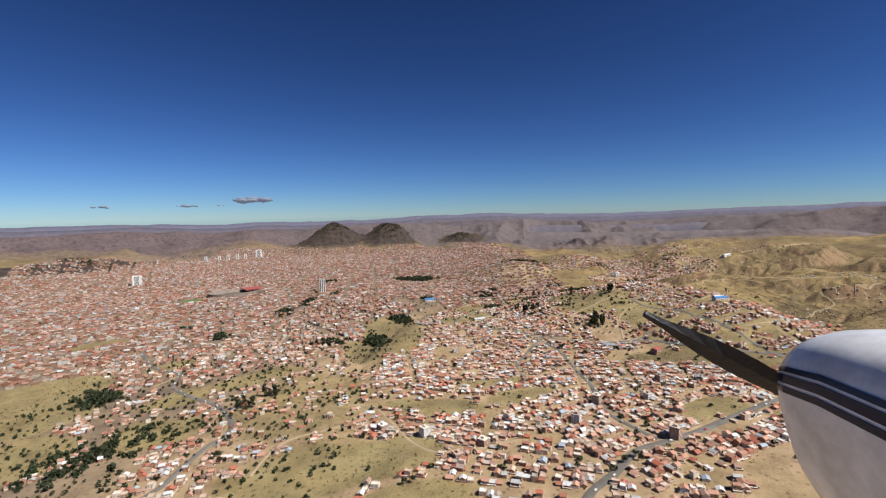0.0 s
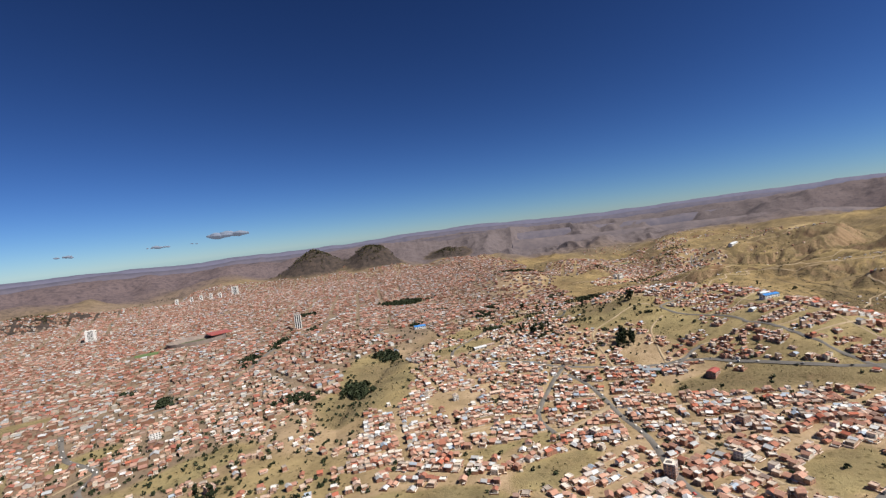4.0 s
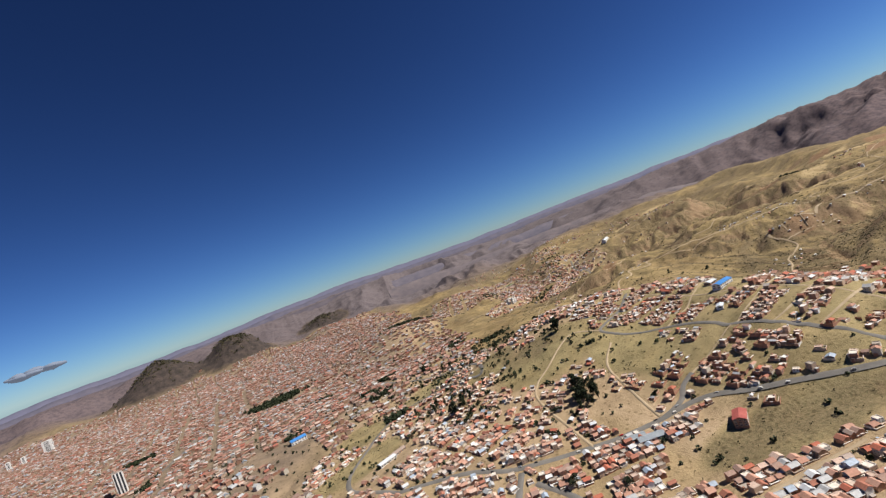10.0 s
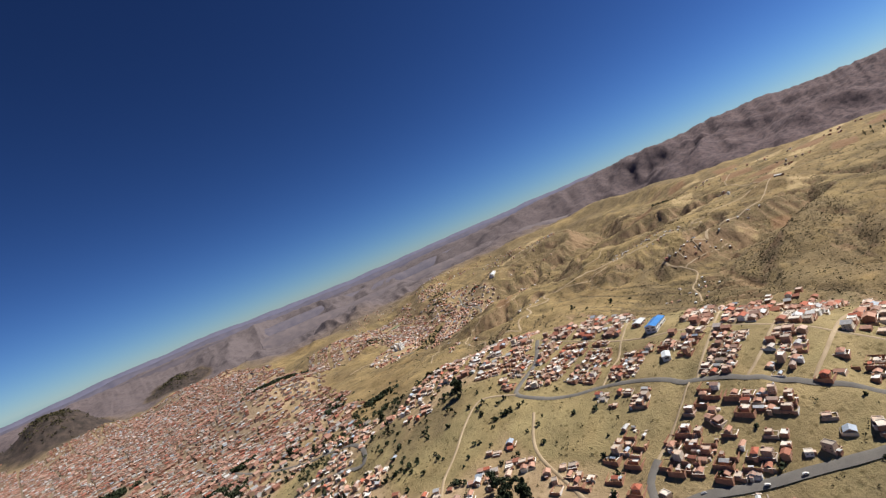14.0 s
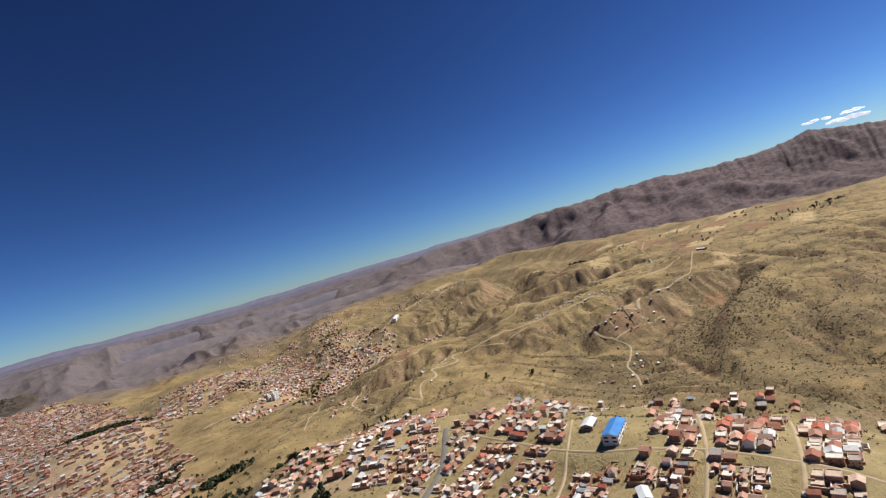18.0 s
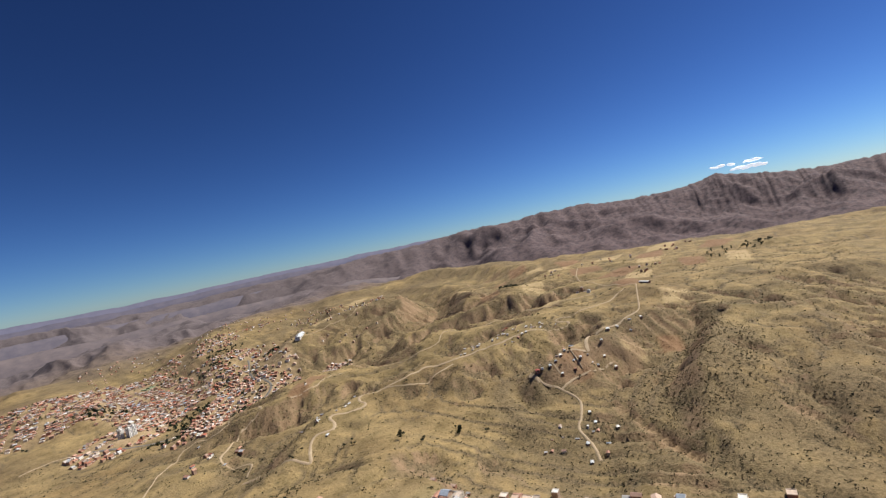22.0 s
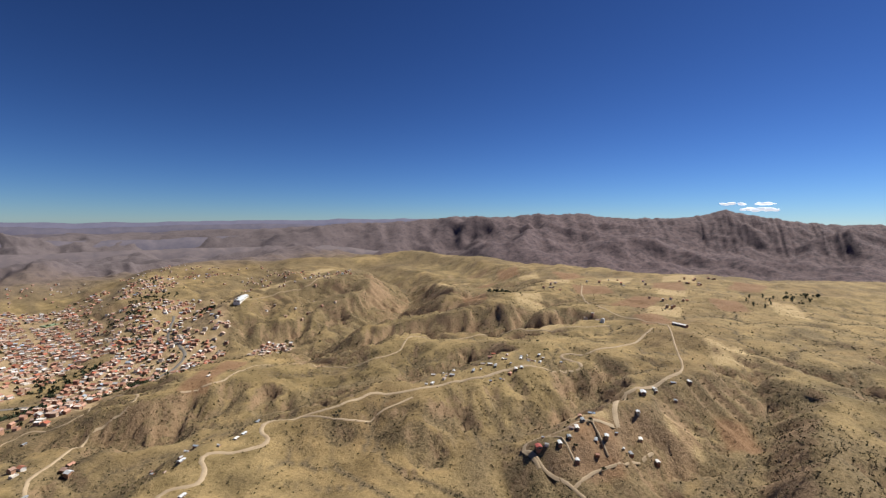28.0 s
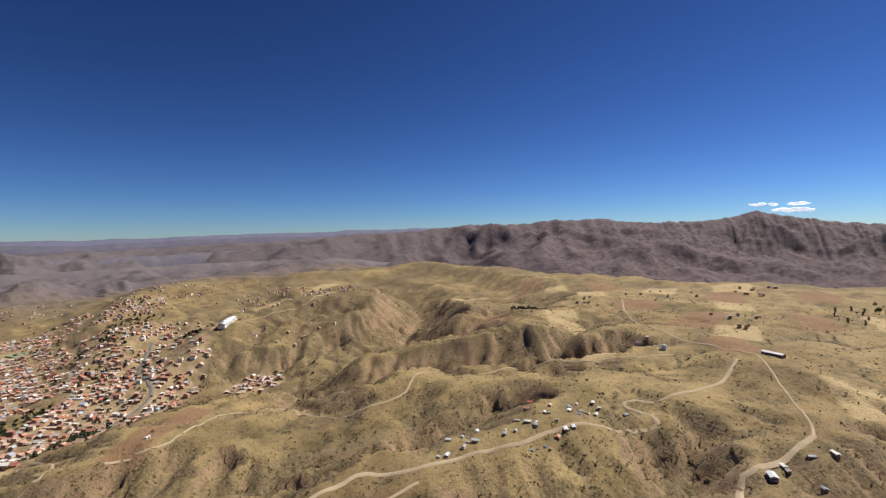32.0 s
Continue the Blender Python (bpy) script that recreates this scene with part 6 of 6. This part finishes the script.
for cx, cy, ra, rb, turn, count in ((-105, 1779, 62, 30, 20, 420), (340, 1985, 75, 18, 15, 300), (-430, 1690, 22, 14, 0, 60), (-400, 1691, 14, 10, 0, 40), (-12, 1541, 25, 14, 0, 70), (120, 1274, 26, 14, 30, 80), (-374, 1085, 14, 60, 10, 110), (-360, 1230, 12, 60, 0, 90), (-320, 1400, 12, 60, 0, 60),
                                  (-420, 870, 18, 18, 0, 40), (-526, 948, 16, 12, 0, 30), (-440, 585, 34, 22, 130, 120), (-330, 425, 70, 44, 30, 90), (-192, 783, 24, 14, 0, 60), (-118, 800, 22, 36, 0, 110), (-92, 985, 22, 30, 0, 90), (-49, 1265, 16, 16, 0, 40), (20, 1560, 30, 16, 0, 60), (112, 1075, 22, 16, 0, 60),
                                  (98, 1327, 20, 14, 0, 50), (155, 1409, 22, 14, 20, 60), (110, 1310, 18, 14, 0, 40), (368, 1283, 30, 20, 0, 70), (404, 1120, 22, 26, 0, 60), (320, 1422, 26, 20, 0, 70), (352, 1505, 24, 18, 0, 60), (654, 1975, 60, 50, 0, 60), (633, 1541, 50, 34, 30, 60), (709, 1689, 70, 40, 40, 60), (1560, 770, 90, 30, 0, 16), (1290, 1260, 30, 18, 0, 40), (1060, 1890, 70, 30, 35, 26), (930, 1980, 90, 50, 60, 40), (860, 1800, 80, 50, 50, 40), (1010, 2120, 110, 70, 20, 40), (760, 1560, 50, 16, 30, 50)):
    c, s = math.cos(radians(turn)), math.sin(radians(turn))
    for k in range(count):
        u, v = grow.gauss(0, 0.5) * ra, grow.gauss(0, 0.5) * rb
        ring.append((cx + u * c - v * s, cy + u * s + v * c, grow.uniform(4, 9) * (1.4 if cy > 1600 and cx < 400 else 0.8 if cx > 500 else 1.0)))
foliage("grove", ring, 22, "dark groves of eucalyptus and pine", LEAVES, "trees")
ring = []
for cx, cy, ra, rb, turn, top in CONES:
    for k in range(420 if top > 100 else 160):
        ring.append((cx + grow.gauss(0, 0.42) * ra, cy + grow.gauss(0, 0.42) * rb, grow.uniform(7, 14)))
foliage("hill_woods", ring, 8, "dark scrub woods on the hills behind town", SCRUB, "trees", 1.3)


# ---- clouds ----
# glow stands in for sunlight scattered inside the cloud
def cloud_stuff(name, tone, glow):
    m, n, l, b = material(name, 1.0)
    b.inputs["Base Color"].default_value = (*tone, 1)
    b.inputs["Emission Color"].default_value, b.inputs["Emission Strength"].default_value = (*tone, 1), glow
    return m


# the grey clouds carry their shaded look in the tone itself
GREY_CLOUD, WHITE_CLOUD = cloud_stuff("grey_cloud", (0.11, 0.13, 0.17), 0.7), cloud_stuff("white_cloud", (0.75, 0.78, 0.84), 0.55)


def cloud(x, y, z, length, height, puffs, seed, label):
    rs = random.Random(seed)
    facing = Vector((x - 150, y - 300, 0)).normalized()
    side = Vector((facing.y, -facing.x, 0))
    bm = bmesh.new()
    for k in range(puffs):
        u = rs.uniform(-0.5, 0.5)
        r = height * rs.uniform(0.25, 0.5) * (1.15 - 1.5 * abs(u) ** 1.5)
        c = side * u * length + facing * rs.uniform(-0.1, 0.1) * length + Vector((0, 0, rs.uniform(-0.12, 0.3) * height))
        bmesh.ops.create_icosphere(bm, subdivisions=2, radius=1, matrix=Matrix.Translation(c) @ Matrix.Diagonal((r * 2.2, r * 2.2, r * 0.7, 1)))
    for v in bm.verts:
        v.co += Vector([height * 0.12 * noise.noise(v.co / (height * 0.3) + Vector((k * 7.7, seed, 0))) for k in range(3)])
    for f in bm.faces:
        f.smooth = True
    ob = part("cloud", bm, WHITE_CLOUD if x > 0 else GREY_CLOUD)
    ob.location = (x, y, z)
    return tagged(ob, label, "cloud", kind="structure")


CLOUDS = [(-1784, 4469, 467, 279, 70, 16, 1), (-2280, 4239, 420, 161, 26, 9, 2), (-2819, 3902, 412, 150, 26, 8, 3), (-2032, 4365, 420, 60, 16, 4, 4), (4459, 875, 408, 210, 34, 20, 5), (4453, 1028, 450, 162, 29, 8, 6), (4457, 843, 451, 115, 29, 7, 7)]
for x, y, z, length, height, puffs, seed in CLOUDS:
    cloud(x, y, z, length, height, puffs, seed, "small flat cloud low over the far hills")

# ---- the nose of the carrying aircraft, where the flight begins ----
def aircraft_nose(m):
    nose = new("aircraft_nose")
    white = plain("aircraft_white", [(0.3, (0.74, 0.75, 0.78)), (0.7, (0.80, 0.81, 0.84))], 0.8, 0.25, 0, 6, 0.03)
    navy = plain("aircraft_stripe", [(0.3, (0.02, 0.025, 0.05)), (0.7, (0.03, 0.035, 0.06))], 0.8, 0.3, 0, 6, 0.03)
    n = 48

    def section(z, cx, cy, rx, ry, grow=0.0):
        out = []
        for i in range(n):
            a = 2 * math.pi * i / n
            ca, sa = math.cos(a), math.sin(a)
            e = 0.72
            lean = 0.3 * (0.5 * ry - ry * math.copysign(abs(sa) ** e, sa))      # narrower below on the near side
            out.append((cx + 0.06 + lean + (rx + grow) * math.copysign(abs(ca) ** e, ca), cy + (ry + grow) * math.copysign(abs(sa) ** e, sa), z))
        return out

    stations = [(-2.06, 1.80, -0.77, 0.36, 0.33), (-2.03, 1.80, -0.77, 0.45, 0.41), (-1.95, 1.80, -0.775, 0.485, 0.445), (-1.75, 1.80, -0.78, 0.50, 0.48), (-1.4, 1.80, -0.82, 0.51, 0.52), (-0.9, 1.80, -0.82, 0.52, 0.56), (-0.3, 1.80, -0.82, 0.53, 0.60)]
    bm = bmesh.new()
    rows = [[bm.verts.new(p) for p in section(*s)] for s in stations]
    for a, b in zip(rows, rows[1:]):
        for i in range(n):
            bm.faces.new([a[i], a[(i + 1) % n], b[(i + 1) % n], b[i]]).smooth = True
    inner = [bm.verts.new(p) for p in section(-1.9, 1.80, -0.80, 0.30, 0.28)]
    for i in range(n):
        bm.faces.new([inner[i], inner[(i + 1) % n], rows[0][(i + 1) % n], rows[0][i]])
    bmesh.ops.recalc_face_normals(bm, faces=bm.faces)
    part("cowling", bm, white, nose, "glossy white engine cowling")
    for a0, a1 in ((0.925, 0.945), (0.955, 0.985), (0.995, 1.015)):
        bm = bmesh.new()
        strips = []
        for s in stations[1:]:
            strip = []
            for k in range(4):
                a = math.pi * (a0 + (a1 - a0) * k / 3 - 0.11)
                ca, sa = math.cos(a), math.sin(a)
                e = 0.72
                strip.append(bm.verts.new((s[1] + 0.06 + 0.3 * (0.5 * s[4] - s[4] * math.copysign(abs(sa) ** e, sa)) + (s[3] + 0.004) * math.copysign(abs(ca) ** e, ca), s[2] + (s[4] + 0.004) * math.copysign(abs(sa) ** e, sa), s[0])))
            strips.append(strip)
        for a, b in zip(strips, strips[1:]):
            for k in range(3):
                bm.faces.new([a[k], a[k + 1], b[k + 1], b[k]])
        part("stripe", bm, navy, nose, "dark navy stripe")
    bm = bmesh.new()
    bmesh.ops.create_cone(bm, cap_ends=True, segments=28, radius1=0.16, radius2=0.02, depth=0.34, matrix=Matrix.Translation((1.80, -0.76, -2.24)) @ pose(0, 0, 0, 180, 0, 0))
    part("spinner", bm, plain("polished_metal", [(0.3, (0.55, 0.57, 0.60)), (0.7, (0.62, 0.64, 0.67))], 1, 0.15, 0.9, 8, 0.02), nose, "polished metal spinner")
    for turn in (62, 182, 302):
        bm = bmesh.new()
        prev = None
        for k in range(9):
            t = k / 8
            r, w, tw = 0.12 + 0.86 * t, 0.05 + 0.03 * math.sin(math.pi * min(1, t * 1.1)) - 0.035 * t, radians(50 - 38 * t)
            ring = [bm.verts.new(Vector((math.cos(tw) * u, r, math.sin(tw) * u + v))) for u, v in ((-w, 0), (0, 0.012), (w, 0), (0, -0.012))]
            if prev:
                for i in range(4):
                    bm.faces.new([prev[i], prev[(i + 1) % 4], ring[(i + 1) % 4], ring[i]])
            prev = ring
        bm.faces.new(prev)
        blade = part("propeller_blade", bm, DARK, nose, "dark propeller blade")
        blade.matrix_basis = Matrix.Translation((1.80, -0.76, -2.2)) @ pose(0, 0, 0, 0, 0, turn)
    bm = bmesh.new()
    bmesh.ops.create_uvsphere(bm, u_segments=16, v_segments=8, radius=0.06, matrix=Matrix.Translation((1.62, -1.13, -2.02)) @ Matrix.Diagonal((1, 1, 0.4, 1)))
    lamp, ln, ll, lb = material("landing_lamp", 0.2)
    lb.inputs["Base Color"].default_value = (0.9, 0.7, 0.35, 1)
    lb.inputs["Emission Color"].default_value, lb.inputs["Emission Strength"].default_value = (1.0, 0.62, 0.2, 1), 2.0
    part("landing_light", bm, lamp, nose, "lit amber landing light")
    nose.matrix_basis = m
    return tagged(nose, "white aircraft nose with navy stripes, in flight", "aircraft")


t0, x0, y0, z0, rx0, ry0, rz0 = PATH[0]
aircraft_nose(pose(x0, y0, z0, rx0, ry0, rz0))
